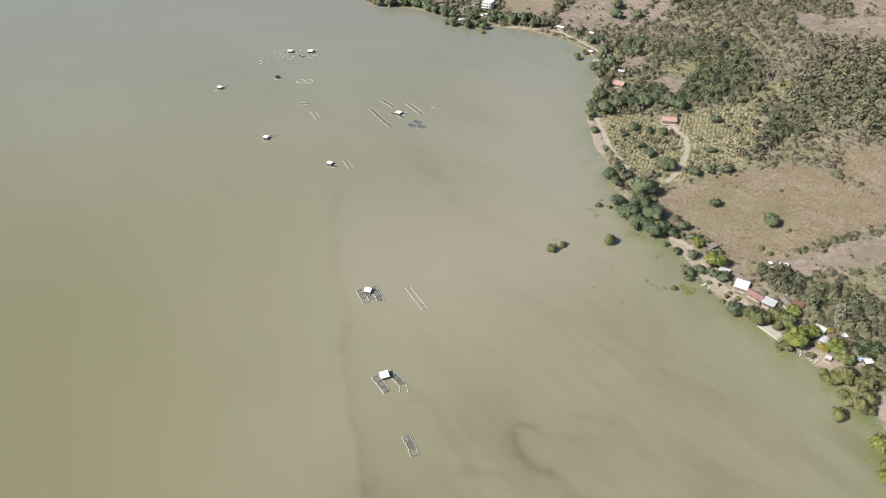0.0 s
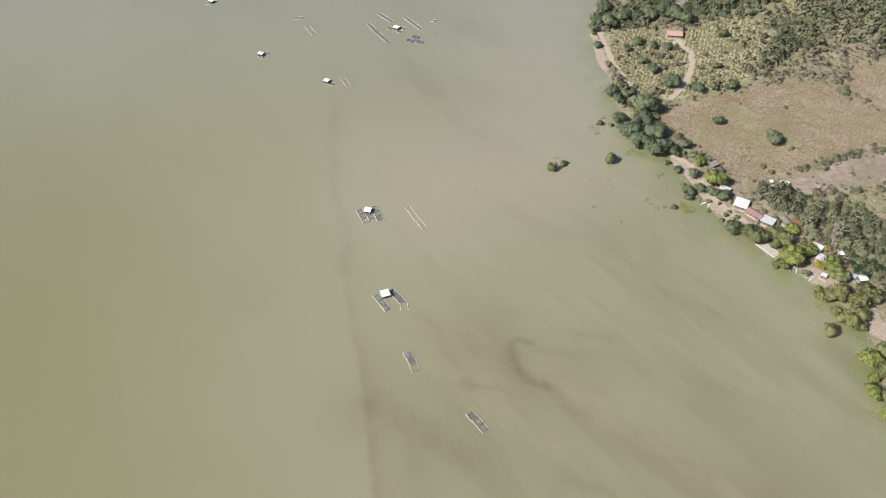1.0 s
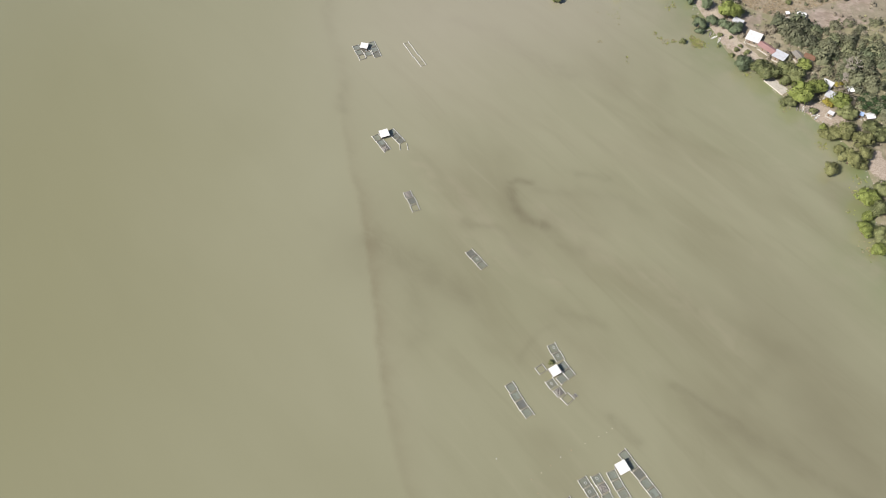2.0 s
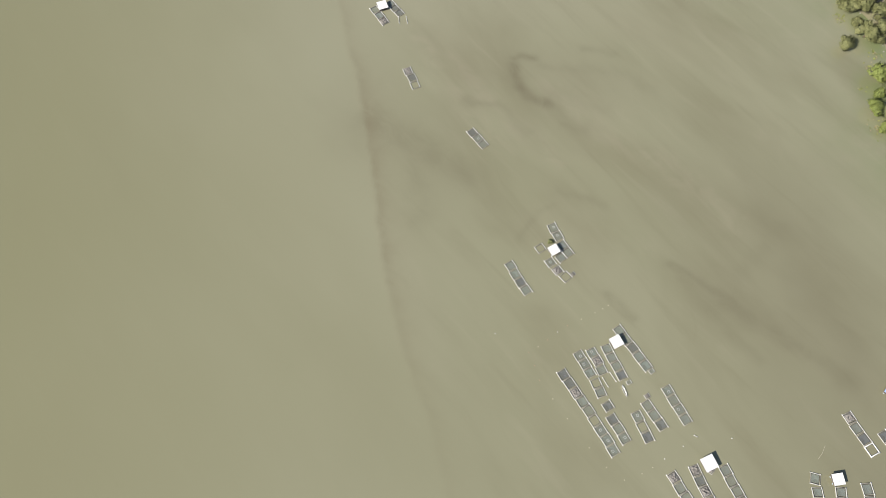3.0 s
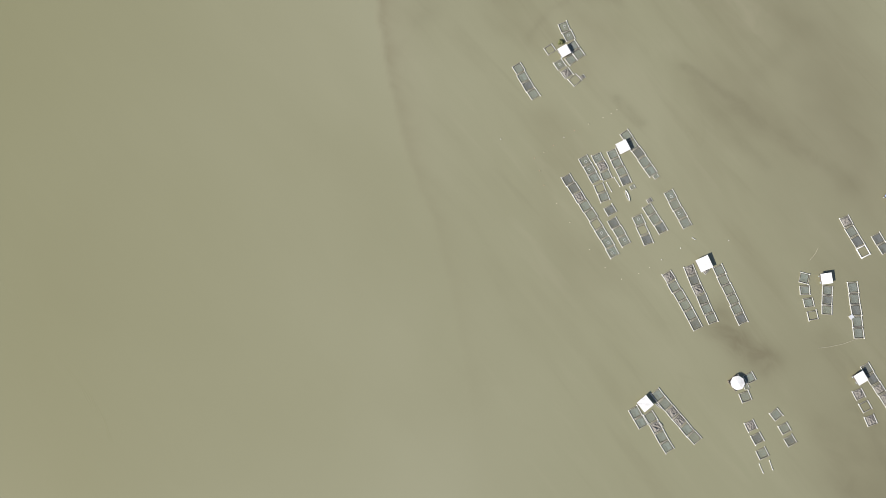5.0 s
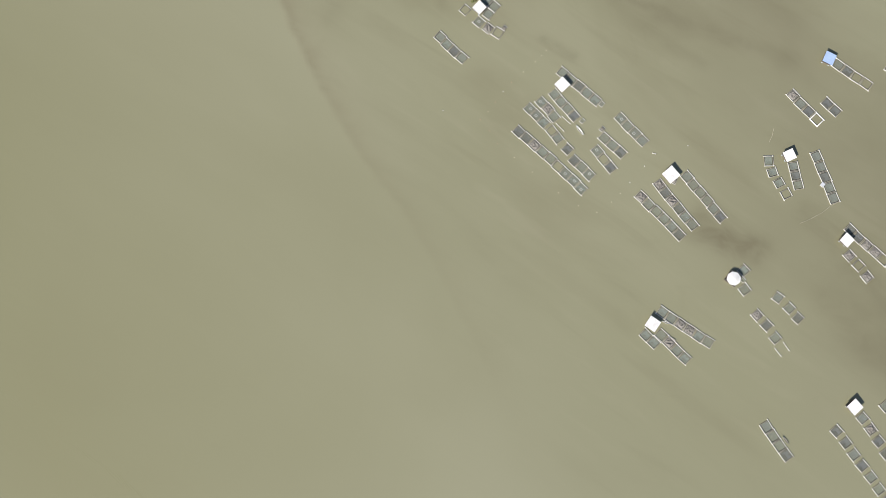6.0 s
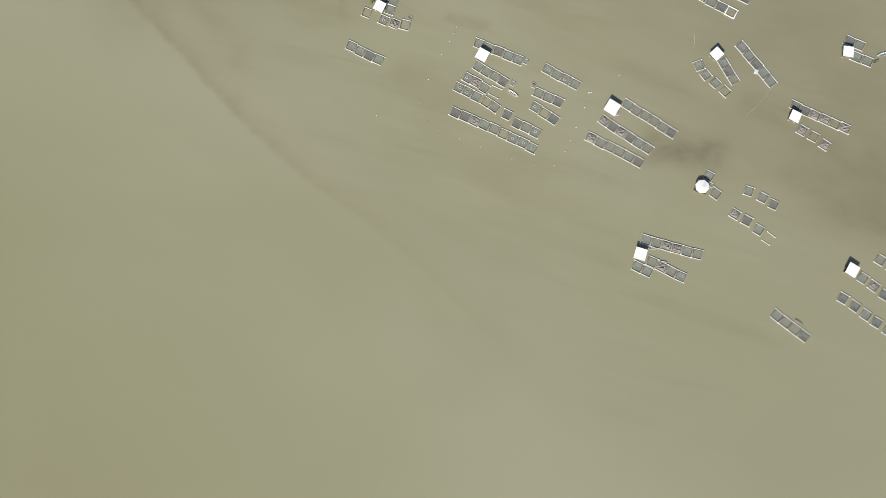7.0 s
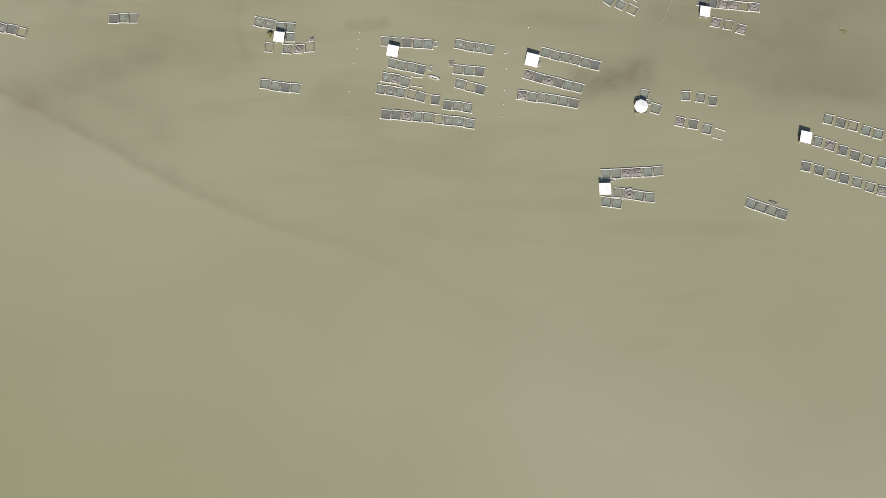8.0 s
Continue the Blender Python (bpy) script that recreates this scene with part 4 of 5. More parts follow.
cage_raft(-77.5, 527.1, -58, 8, 4.58, 3.6, 'nnnnnnnn')
cage_raft(-70.3, 544.3, -49, 5, 3.57, 3.6, 'nnnnn')
cage_raft(-48.4, 538.5, -55, 6, 3.92, 3.6, 'nnnnnn')
cage_raft(-60.6, 520.6, -36, 1, 4.00, 4.0, 'd')
cage_raft(-51.0, 520.9, -36, 1, 4.00, 4.0, 'n')
cage_raft(-53.3, 515.8, -36, 1, 4.00, 4.0, 'd')
cage_raft(-27.3, 534.6, -20, 1, 3.80, 3.8, 'n')
cage_raft(-193.7, 627.3, -20, 1, 4.00, 4.0, 'o')
cage_raft(-191.6, 620.6, -20, 1, 4.00, 4.0, 'o')
round_cage(-42.0, 499.2, 6.2)
round_cage(-38.3, 505.1, 6.2)
round_cage(-34.7, 497.5, 6.2)
float_ring(-146.3, 579.5, 7.0)
float_ring(-138.8, 579.7, 7.0)
floating_hut(-169.2, 645.7, 2, 5.0, 'white')
floating_hut(-149.7, 646.3, 2, 5.6, 'white')
float_ring(-185.0, 646.2, 5.8, PIPE_COLLAR)
float_ring(-178.9, 638.0, 5.8, PIPE_COLLAR)
float_ring(-177.2, 647.9, 5.8, PIPE_COLLAR)
float_ring(-171.1, 639.7, 5.8, PIPE_COLLAR)
float_ring(-174.7, 631.2, 5.8, PIPE_COLLAR)
float_ring(-165.9, 632.9, 5.8, PIPE_COLLAR)
float_ring(-160.5, 647.0, 5.8, PIPE_COLLAR)
cage_raft(-158.9, 636.8, -21, 1, 4.60, 4.6, 'o')
cage_raft(-148.1, 637.1, -21, 1, 4.60, 4.6, 'o')
cage_raft(-144.8, 642.8, -21, 1, 4.60, 4.6, 'o')
cage_raft(-147.9, 651.2, -22, 1, 4.60, 4.6, 'o')
round_cage(-156.7, 635.8, 6.0)

# buoys round the large farm, and lines in the water
buoy_bm = bmesh.new()
bmesh.ops.create_icosphere(buoy_bm, subdivisions=2, radius=0.19)
add_tube(buoy_bm, (0, 0, 0.15), (0, 0, 0.30), 0.06, 0.05, 6)
BUOY = solid("buoy", buoy_bm, CAP, smooth=True)
CREAM_BUOY, RUSTY_BUOY = BUOY.copy(), BUOY.copy()
CREAM_BUOY.materials[0], RUSTY_BUOY.materials[0] = CREAM_FLOAT, RUSTY_FLOAT
BUOYS = [(BUOY, "small white net buoy floating on the water"), (CREAM_BUOY, "small yellowed net buoy floating on the water"),
         (RUSTY_BUOY, "small rust-stained net buoy floating on the water")]
for bx, by in [(59.5, 88.8), (57.3, 87.3), (54.2, 85.6), (48.8, 82.9), (43.4, 80.2), (39.4, 77.5), (35.5, 74.3), (31.9, 71.5), (28.3, 69.1),
               (30.4, 64.2), (32.1, 58.7), (36.9, 51.9), (41.9, 44.8), (49.3, 34.7), (55.1, 28.1), (61.1, 24.0), (67.5, 26.3), (71.5, 28.6),
               (76.0, 31.6), (83.0, 36.2), (100.8, 39.5), (15.5, 76.2)]:
    kind, label = BUOYS[0 if bx > 74 else 1 if bx > 47 else cage_dice.choice((0, 1, 2, 2))]
    ob = tagged(new("buoy", kind), label, "buoy", "net buoys")
    ob.location = (bx, by, 0.05)


def rope(points, thick=0.06):
    cu = bpy.data.curves.new("rope", "CURVE")
    cu.dimensions, cu.bevel_depth, cu.bevel_resolution = "3D", thick, 1
    sp = cu.splines.new("POLY")
    sp.points.add(len(points) - 1)
    for p, (px, py) in zip(sp.points, points):
        p.co = (px, py, 0.06, 1)
    cu.materials.append(PALE_ROPE)
    tagged(new("rope", cu), "thin pale rope floating on the water", "rope", "ropes")


rope([(148.6, 5.0), (145.0, 4.2), (141.8, 2.8), (136.5, 1.5), (132.4, 0.9)])
rope([(130.3, 33.0), (132.2, 35.1), (133.7, 37.8)])


def wake(line, crests, apart):
    """Low parallel crests left by a boat, each one a ridge that dies out at its ends."""
    rnd = random.Random(4)
    bm = bmesh.new()
    (ax, ay), (bx, by) = line
    long = math.hypot(bx - ax, by - ay)
    ux, uy = (bx - ax) / long, (by - ay) / long
    for k in range(crests):
        start = 0.09 * k + rnd.uniform(-0.05, 0.05)
        end = min(1.0, start + rnd.uniform(0.2, 0.38))
        steps = max(6, int((end - start) * long / 1.5))
        rows = []
        for i in range(steps + 1):
            u = start + (end - start) * i / steps
            fade = math.sin(math.pi * i / steps)
            v = apart * (k - crests / 2) + 1.6 * math.sin(3.1 * u + 0.4) + 0.25 * math.sin(17 * u + k)
            px, py = ax + ux * u * long - uy * v, ay + uy * u * long + ux * v
            rows.append([bm.verts.new((px - uy * w, py + ux * w, z)) for w, z in ((-0.28, 0.004), (0.0, 0.004 + 0.020 * fade), (0.28, 0.004))])
        for a, b in zip(rows, rows[1:]):
            for j in (0, 1):
                bm.faces.new((a[j], b[j], b[j + 1], a[j + 1]))
    bmesh.ops.recalc_face_normals(bm, faces=bm.faces)
    if sum(f.normal.z for f in bm.faces) < 0:
        bmesh.ops.reverse_faces(bm, faces=bm.faces)
    me = solid("boat_wake", bm, WATER, smooth=True)
    me.attributes.new("olive", "FLOAT", "POINT").data.foreach_set("value", [0.93] * len(me.vertices))
    tagged(new("boat_wake", me), "faint low crests of an old boat wake on the water", "wake", kind="stuff")


wake([(-146.0, -8.0), (-125.0, -42.0)], 9, 0.70)
wake([(-173.0, 19.0), (-160.0, 1.0)], 6, 0.70)


# ---- plants ----
def quads_mesh(name, verts, faces, material, tint=None, facing=None):
    me = bpy.data.meshes.new(name)
    me.vertices.add(len(verts))
    me.vertices.foreach_set("co", np.asarray(verts, np.float32).ravel())
    faces = np.asarray(faces, np.int32)
    me.loops.add(faces.size)
    me.loops.foreach_set("vertex_index", faces.ravel())
    me.polygons.add(len(faces))
    me.polygons.foreach_set("loop_start", np.arange(0, faces.size, faces.shape[1], dtype=np.int32))
    me.update(calc_edges=True)
    if tint is not None:
        for key, values in zip(("tint", "kind"), tint):
            me.attributes.new(key, "FLOAT", "POINT").data.foreach_set("value", np.asarray(values, np.float32))
    if facing is not None:
        me.attributes.new("facing", "FLOAT_VECTOR", "POINT").data.foreach_set("vector", np.asarray(facing, np.float32).ravel())
    me.materials.append(material)
    return me


def unit(v):
    return v / (np.linalg.norm(v, axis=1)[:, None] + 1e-9)


def outward(quads, facing):
    """The same quads, each wound so that its front looks the given way."""
    n = np.cross(quads[:, 2] - quads[:, 0], quads[:, 3] - quads[:, 1])
    back = (n * facing).sum(1) < 0
    quads[back] = quads[back][:, ::-1]
    return quads


def leaf_quads(centres, normals, size, rng, narrow=1.0):
    """One bent little leaf clump at each centre: four corners each."""
    n = len(centres)
    ref = rng.normal(size=(n, 3))
    a = np.cross(normals, ref)
    a /= np.linalg.norm(a, axis=1)[:, None] + 1e-9
    b = np.cross(normals, a)
    s = (size * rng.uniform(0.6, 1.35, n))[:, None]
    k = narrow * rng.uniform(0.55, 1.0, n)[:, None]
    lift = normals * s * 0.25
    return np.stack([centres - a * s, centres - b * s * k + lift, centres + a * s, centres + b * s * k - lift], 1)


def crown_points(count, rng, lobes, flat):
    """Centres and outward ways of leaf clumps over a lobed crown of unit radius, its base at z = 0."""
    c = rng.normal(size=(lobes, 3))
    c /= np.linalg.norm(c, axis=1)[:, None]
    c *= rng.uniform(0.25, 0.70, lobes)[:, None]
    c[:, 2] = np.abs(c[:, 2]) * 0.9
    r = rng.uniform(0.24, 0.46, lobes)
    pick = rng.integers(0, lobes, count)
    d = rng.normal(size=(count, 3))
    d[:, 2] = np.abs(d[:, 2]) * 1.1 - 0.35
    d /= np.linalg.norm(d, axis=1)[:, None]
    p = c[pick] + d * (r[pick] * rng.uniform(0.72, 1.2, count))[:, None]
    p[:, 2] = p[:, 2] * flat + 0.30 * flat
    out = d + 0.28 * rng.normal(size=(count, 3)) + np.array([0, 0, 0.35])
    return p, unit(out), c, r


def crown_mesh(kind, count, size, seed, lobes=9, flat=1.0):
    """Leaf clumps over the lobes of a crown, and larger ones deeper in; they face the way of their lobe."""
    rng = np.random.default_rng(seed)
    p, out, c, r = crown_points(count, rng, lobes, flat)
    middle = np.array([0, 0, 0.30 * flat])
    deep = lobes * 16
    pick = np.arange(deep) % lobes
    d = unit(rng.normal(size=(deep, 3)))
    inner = c[pick] + d * (r[pick] * 0.62)[:, None]
    inner[:, 2] = inner[:, 2] * flat + 0.30 * flat
    q = np.concatenate([leaf_quads(p, out, size, rng), leaf_quads(inner, d, 0.17, rng)])
    near = np.argmin(np.linalg.norm(p[:, None] - (c * np.array([1, 1, flat]) + middle)[None], axis=2), 1)
    own = unit(p - (c[near] * np.array([1, 1, flat]) + middle))
    facing = np.concatenate([unit(0.75 * own + 0.5 * unit(p - middle) + 0.45 * out), unit(d + 0.4 * unit(inner - middle))])
    facing[:, 2] = np.maximum(facing[:, 2], 0.15)
    facing = unit(facing)
    verts = outward(q, facing + np.array([0, 0, 0.6])).reshape(-1, 3)
    return quads_mesh("crown", verts, np.arange(len(verts)).reshape(-1, 4), LEAF[kind], None, np.repeat(facing, 4, axis=0))


def trunk_mesh(seed, tall=0.75):
    """A tapered trunk that forks into limbs, for a tree of unit crown radius."""
    rnd = random.Random(seed)
    bm = bmesh.new()
    add_tube(bm, (0, 0, -0.12), (0.02, 0.01, tall * 0.5), 0.085, 0.055, 8)
    for i in range(5):
        a = 2 * math.pi * i / 5 + rnd.uniform(-0.4, 0.4)
        end = (0.42 * math.cos(a), 0.42 * math.sin(a), tall * rnd.uniform(0.8, 1.15))
        add_tube(bm, (0.02, 0.01, tall * 0.45), end, 0.045, 0.018, 6)
    return solid("trunk", bm, BARK, smooth=True)


TRUNKS = [trunk_mesh(s) for s in range(3)]
CROWNS = {}
for number, kind in enumerate(("dark", "mid", "light", "gold", "olive")):
    CROWNS[kind, True] = [crown_mesh(kind, 2000, 0.046, 20 * number + s, 13, 0.85) for s in range(3)]
    CROWNS[kind, False] = [crown_mesh(kind, 800, 0.075, 20 * number + s + 9, 8, 0.85) for s in range(3)]
tree_dice = random.Random(5)
TREE_WORDS = {"dark": "dark green", "mid": "olive green", "light": "bright yellow-green", "gold": "golden yellow", "olive": "pale olive"}


def tree(x, y, r, kind, where):
    big = r > 3.4
    ground_z = max(float(land_height(x, y)), -0.4)
    t = root("tree" if big else "bush", x, y, ground_z, tree_dice.uniform(0, 360),
             f"{'broad leafy' if big else 'low rounded'} {TREE_WORDS[kind]} {'tree' if big else 'bush'} {where}", "tree" if big else "bush", f"{kind} trees")
    s = r * 1.2
    t.scale = (s, s, s * tree_dice.uniform(0.95, 1.3))
    piece("trunk", tree_dice.choice(TRUNKS), t)
    piece("crown", tree_dice.choice(CROWNS[kind, big and y < 560]), t, put(0, 0, 0.22 if big else 0.02))


DARK = [(119, 402, 8.8), (105, 415, 4.8), (101, 425, 4.9), (102, 392, 5.4), (106, 378, 7.6), (117, 387, 6.2), (121, 373, 7.6), (111, 366, 7.1), (117, 356, 6.7),
        (125, 359, 5.6), (130, 356, 4.8), (138, 362, 3.8), (141, 353, 3.3), (124, 347, 2.5), (129, 339, 3.2), (137, 334, 3.9), (131, 319, 3.8), (138, 320, 3.5),
        (130, 314, 3.1), (144, 317, 3.8), (149, 313, 4.5), (192, 365, 5.1), (164, 387, 3.6), (148, 286, 4.7)]
MID = [(155, 283, 4.7), (158, 278, 6.0), (168, 280, 5.2), (172, 276, 5.0), (167, 274, 3.7), (167, 260, 3.9), (192, 251, 4.9), (195, 203, 4.9), (189, 192, 4.8), (186, 178, 5.0), (159, 287, 3.0), (148, 291, 3.0),
       (180, 342, 2.2), (183, 336, 1.9), (177, 254, 2.3), (163, 261, 2.9), (200, 242, 4.3), (202, 237, 4.6)]
LIGHT = [(147, 325, 6.8), (143, 346, 4.0), (179, 285, 4.1), (171, 262, 6.6), (179, 268, 4.3), (183, 269, 4.0), (190, 258, 5.3), (179, 243, 2.9), (186, 199, 5.2),
         (180, 181, 4.4), (185, 190, 3.3), (183, 171, 3.8)]
OLIVE = [(193, 233, 5.1), (185, 222, 5.3), (192, 225, 4.1), (181, 237, 4.8), (187, 238, 5.5), (174, 216, 4.0), (183, 229, 3.2), (190, 219, 3.4), (178, 240, 2.6)]
LAKE = [(54, 339, 3.5), (61, 345, 2.5), (90, 348, 4.3), (89, 389, 2.3), (96, 387, 1.9), (100, 512, 2.3), (120, 306, 2.0), (104, 637, 3.9), (17, 703, 3.0), (113, 650, 3.4)]
STRAND = [(139, 303, 1.2), (151, 296, 1.1), (150, 288, 1.7), (134, 322, 1.6), (146, 309, 1.2), (157, 287, 1.4), (139, 335, 1.7), (141, 311, 1.8), (147, 299, 1.8), (153, 297, 1.8), (150, 302, 1.4), (159, 289, 1.8), (144, 295, 1.8), (130, 326, 1.8)]
NORTH = [(105, 531, 5.8), (101, 518, 4.3), (100, 492, 3.6), (113, 523, 7.2), (125, 531, 7.3), (113, 552, 6.0), (123, 576, 5.2), (119, 596, 4.8), (137, 532, 5.9),
         (147, 536, 5.9), (159, 542, 7.1), (166, 532, 7.0), (174, 525, 5.9), (109, 430, 5.0), (115, 425, 3.7), (122, 409, 6.5), (143, 433, 5.9), (161, 425, 4.2),
         (171, 428, 3.8), (184, 428, 3.8), (135, 454, 4.8), (130, 467, 4.0), (131, 495, 4.6), (142, 489, 3.7), (152, 486, 4.1), (195, 502, 4.3), (180, 456, 3.6), (122, 485, 3.2)]
FAR = [(-98, 782, 6.0), (-85, 781, 6.7), (-70, 782, 6.7), (-57, 779, 6.7), (-44, 769, 6.6), (-34, 760, 6.5), (-25, 749, 6.4), (-13, 744, 5.7), (-15, 722, 5.0),
       (0, 716, 5.5), (11, 720, 5.6), (17, 713, 4.9), (26, 732, 4.4), (47, 726, 6.3), (59, 733, 6.3), (70, 718, 5.6), (81, 718, 6.2), (35, 740, 5.1), (97, 764, 5.2),
       (160, 764, 6.7), (5, 738, 5.0), (122, 675, 5.3), (130, 676, 4.7), (130, 645, 6.3), (116, 613, 4.4), (123, 610, 5.4), (133, 620, 5.0), (153, 651, 5.8),
       (161, 643, 5.8), (169, 665, 5.9), (159, 739, 6.5), (180, 740, 5.2)]
FAR += [(fx + 6.5 * math.sin(3 * fx), fy + 5 + 3 * math.cos(2 * fx), 0.85 * fr) for fx, fy, fr in FAR]
for spots, kind, where in ((DARK, "dark", "on the lake shore"), (MID, "mid", "beside the shore houses"), (LIGHT, "light", "beside the shore houses"), (OLIVE, "olive", "overhanging the shallow water"),
                           (LAKE, "mid", "standing in shallow water"), (STRAND, "mid", "on the stony shore"), (NORTH, "dark", "among the lakeside plots"), (FAR, "dark", "by the far village shore")):
    for tx, ty, tr in spots:
        tree(tx, ty, tr, kind, where)
tree(37.8, 115.4, 1.3, "mid", "floating beside a hut")
tree(-168.3, 586.0, 2.6, "dark", "on a small floating island")
float_ring(-168.3, 586.0, 6.5)
for tx, ty in ((193, 273), (194, 271), (185, 261), (186, 259)):
    tree(tx, ty, 2.2, "gold", "beside a white house")


def palm_crown(seed):
    rnd = random.Random(seed)
    bm = bmesh.new()
    for i in range(13):
        a = 2 * math.pi * i / 13 + rnd.uniform(-0.2, 0.2)
        long, rows = rnd.uniform(2.2, 2.8), []
        for k in range(6):
            u = k / 5
            w = 0.34 * math.sin(math.pi * min(0.96, u + 0.12))
            p = Vector((math.cos(a) * long * u, math.sin(a) * long * u, 0.55 * math.sin(u * 2.6) - 0.7 * u * u))
            side = Vector((-math.sin(a), math.cos(a), 0)) * w
            rows.append((bm.verts.new(p - side - Vector((0, 0, w * 0.4))), bm.verts.new(p), bm.verts.new(p + side - Vector((0, 0, w * 0.4)))))
        for r0, r1 in zip(rows, rows[1:]):
            bm.faces.new((r0[0], r0[1], r1[1], r1[0])), bm.faces.new((r0[1], r0[2], r1[2], r1[1]))
    return solid("crown", bm, LEAF["palm"])


PALM_CROWNS = [palm_crown(s) for s in range(3)]
palm_bm = bmesh.new()
add_tube(palm_bm, (0, 0, -0.3), (0.1, 0.05, 3.2), 0.17, 0.12, 8)
PALM_TRUNK = solid("trunk", palm_bm, BARK, smooth=True)
for px, py in ((201, 260), (204, 263), (207, 261), (208, 258), (204, 257), (208, 254), (211, 256), (201, 255), (205, 252), (212, 261), (214, 257)):
    t = root("palm_tree", px, py, float(land_height(px, py)), tree_dice.uniform(0, 360), "short dark green palm in a small grove", "palm tree", "palm grove")
    piece("trunk", PALM_TRUNK, t)
    piece("crown", tree_dice.choice(PALM_CROWNS), t, put(0.1, 0.05, 3.1))


def dead_tree(x, y, r):
    rnd = random.Random(int(x))
    t = root("dead_tree", x, y, float(land_height(x, y)), 0, "leafless pale grey tree standing in scrub", "tree", "dead trees")
    bm = bmesh.new()

    def grow(a, way, long, thick, left):
        b = a + way * long
        add_tube(bm, a, b, thick, thick * 0.65, 5)
        if left:
            for _ in range(3):
                grow(b, (way + 0.75 * Vector((rnd.gauss(0, 1), rnd.gauss(0, 1), rnd.gauss(0.2, 0.5)))).normalized(), long * 0.74, thick * 0.66, left - 1)

    grow(Vector((0, 0, -0.3)), Vector((0, 0, 1)), r * 0.5, 0.4, 5)
    piece("bare_crown", solid("bare_crown", bm, PALE_BARK), t)


dead_tree(201, 281, 6.5)
dead_tree(197, 276, 3.4)


def joined_plants(name, spots, templates, material, label, category):
    """Many plants in one mesh: each spot is x, y, z, radius, height, tint, template."""
    verts, faces, tints, kinds, ways, base = [], [], [], [], [], 0
    rng = np.random.default_rng(3)
    for x, y, z, r, h, tint, which in spots:
        p, way = templates[which]
        a = rng.uniform(0, 2 * math.pi)
        turn = np.array([[math.cos(a), math.sin(a), 0], [-math.sin(a), math.cos(a), 0], [0, 0, 1]])
        v = (p @ turn) * np.array([r, r, h]) + np.array([x, y, z])
        verts.append(v)
        ways.append(way @ turn)
        faces.append(base + np.arange(len(v)).reshape(-1, 4))
        tints.append(np.full(len(v), tint))
        kinds.append(np.full(len(v), rng.uniform()))
        base += len(v)
    me = quads_mesh(name, np.concatenate(verts), np.concatenate(faces), material, (np.concatenate(tints), np.concatenate(kinds)), np.concatenate(ways))
    return tagged(new(name, me), label, category, kind="stuff")


def scrub_template(seed, count, size, inner=26, narrow=1.0):
    """Corners of a bush's leaf clumps, and the way each one faces."""
    rng = np.random.default_rng(seed)
    p, out, c, r = crown_points(count, rng, 6, 1.0)
    shell = leaf_quads(p, out, size, rng, narrow)
    d = rng.normal(size=(inner, 3))
    d[:, 2] = np.abs(d[:, 2])
    d = unit(d)
    core = leaf_quads(d * np.array([0.58, 0.58, 0.60]), d, 0.26 if narrow == 1 else 0.18, rng)
    own = unit(p - np.array([0, 0, 0.25]))
    facing = np.concatenate([own + 0.5 * out + 0.2 * rng.normal(size=own.shape), d])
    facing[:, 2] = np.maximum(facing[:, 2], 0.15)
    facing = unit(facing)
    return outward(np.concatenate([shell, core]), facing + np.array([0, 0, 0.6])).reshape(-1, 3), np.repeat(facing, 4, axis=0)


# ---- houses ----
ROOFS = {"white": ROOF_WHITE, "red": ROOF_RED, "lilac": ROOF_LILAC, "grey": ROOF_GREY, "rust": ROOF_RUST, "blue": ROOF_BLUE, "tile": ROOF_TILE}
ROOF_WORDS = {"white": "white", "red": "faded red", "lilac": "pale zinc", "grey": "grey", "rust": "rusty", "blue": "blue", "tile": "terracotta"}
HOUSE_SPOTS = []


def opening(name, wall_thing, across, tall, x, y, z, turn, material):
    """A framed door or window, set 3 mm proud of the wall."""
    bm = bmesh.new()
    add_box(bm, (-across / 2, -0.03, 0), (across / 2, 0.02, tall), 0.01)
    ob = piece(name, solid(name, bm, material), wall_thing, pose(x, y, z, 0, 0, turn))
    bm = bmesh.new()
    for lo, hi in (((-across / 2 - 0.08, -0.06, -0.05), (-across / 2, 0.02, tall + 0.08)), ((across / 2, -0.06, -0.05), (across / 2 + 0.08, 0.02, tall + 0.08)),
                   ((-across / 2, -0.06, tall), (across / 2, 0.02, tall + 0.08))):
        add_box(bm, lo, hi)
    piece("frame", solid("frame", bm, CONCRETE), ob)


def gable_roof(long, wide, rise, material):
    """Two thick slopes with ribs, a ridge cap and overhanging eaves."""
    bm = bmesh.new()
    for side in (-1, 1):
        n = int(long / 0.35)
        rows = []
        for zz in (0.0, -0.09):
            for u in (0.0, 1.0):
                rows.append([bm.verts.new((-long / 2 + long * i / n, side * wide / 2 * u, rise * (1 - u) + zz + 0.035 * (i % 2))) for i in range(n + 1)])
        for a, b, flip in ((rows[0], rows[1], side > 0), (rows[2], rows[3], side < 0), (rows[1], rows[3], side > 0)):
            for i in range(n):
                loop = (a[i], a[i + 1], b[i + 1], b[i])
                bm.faces.new(loop[::-1] if flip else loop)
        for i in (0, n):
            bm.faces.new((rows[0][i], rows[1][i], rows[3][i], rows[2][i]))
    add_tube(bm, (-long / 2, 0, rise + 0.02), (long / 2, 0, rise + 0.02), 0.11, 0.11, 6)
    return solid("roof", bm, material)


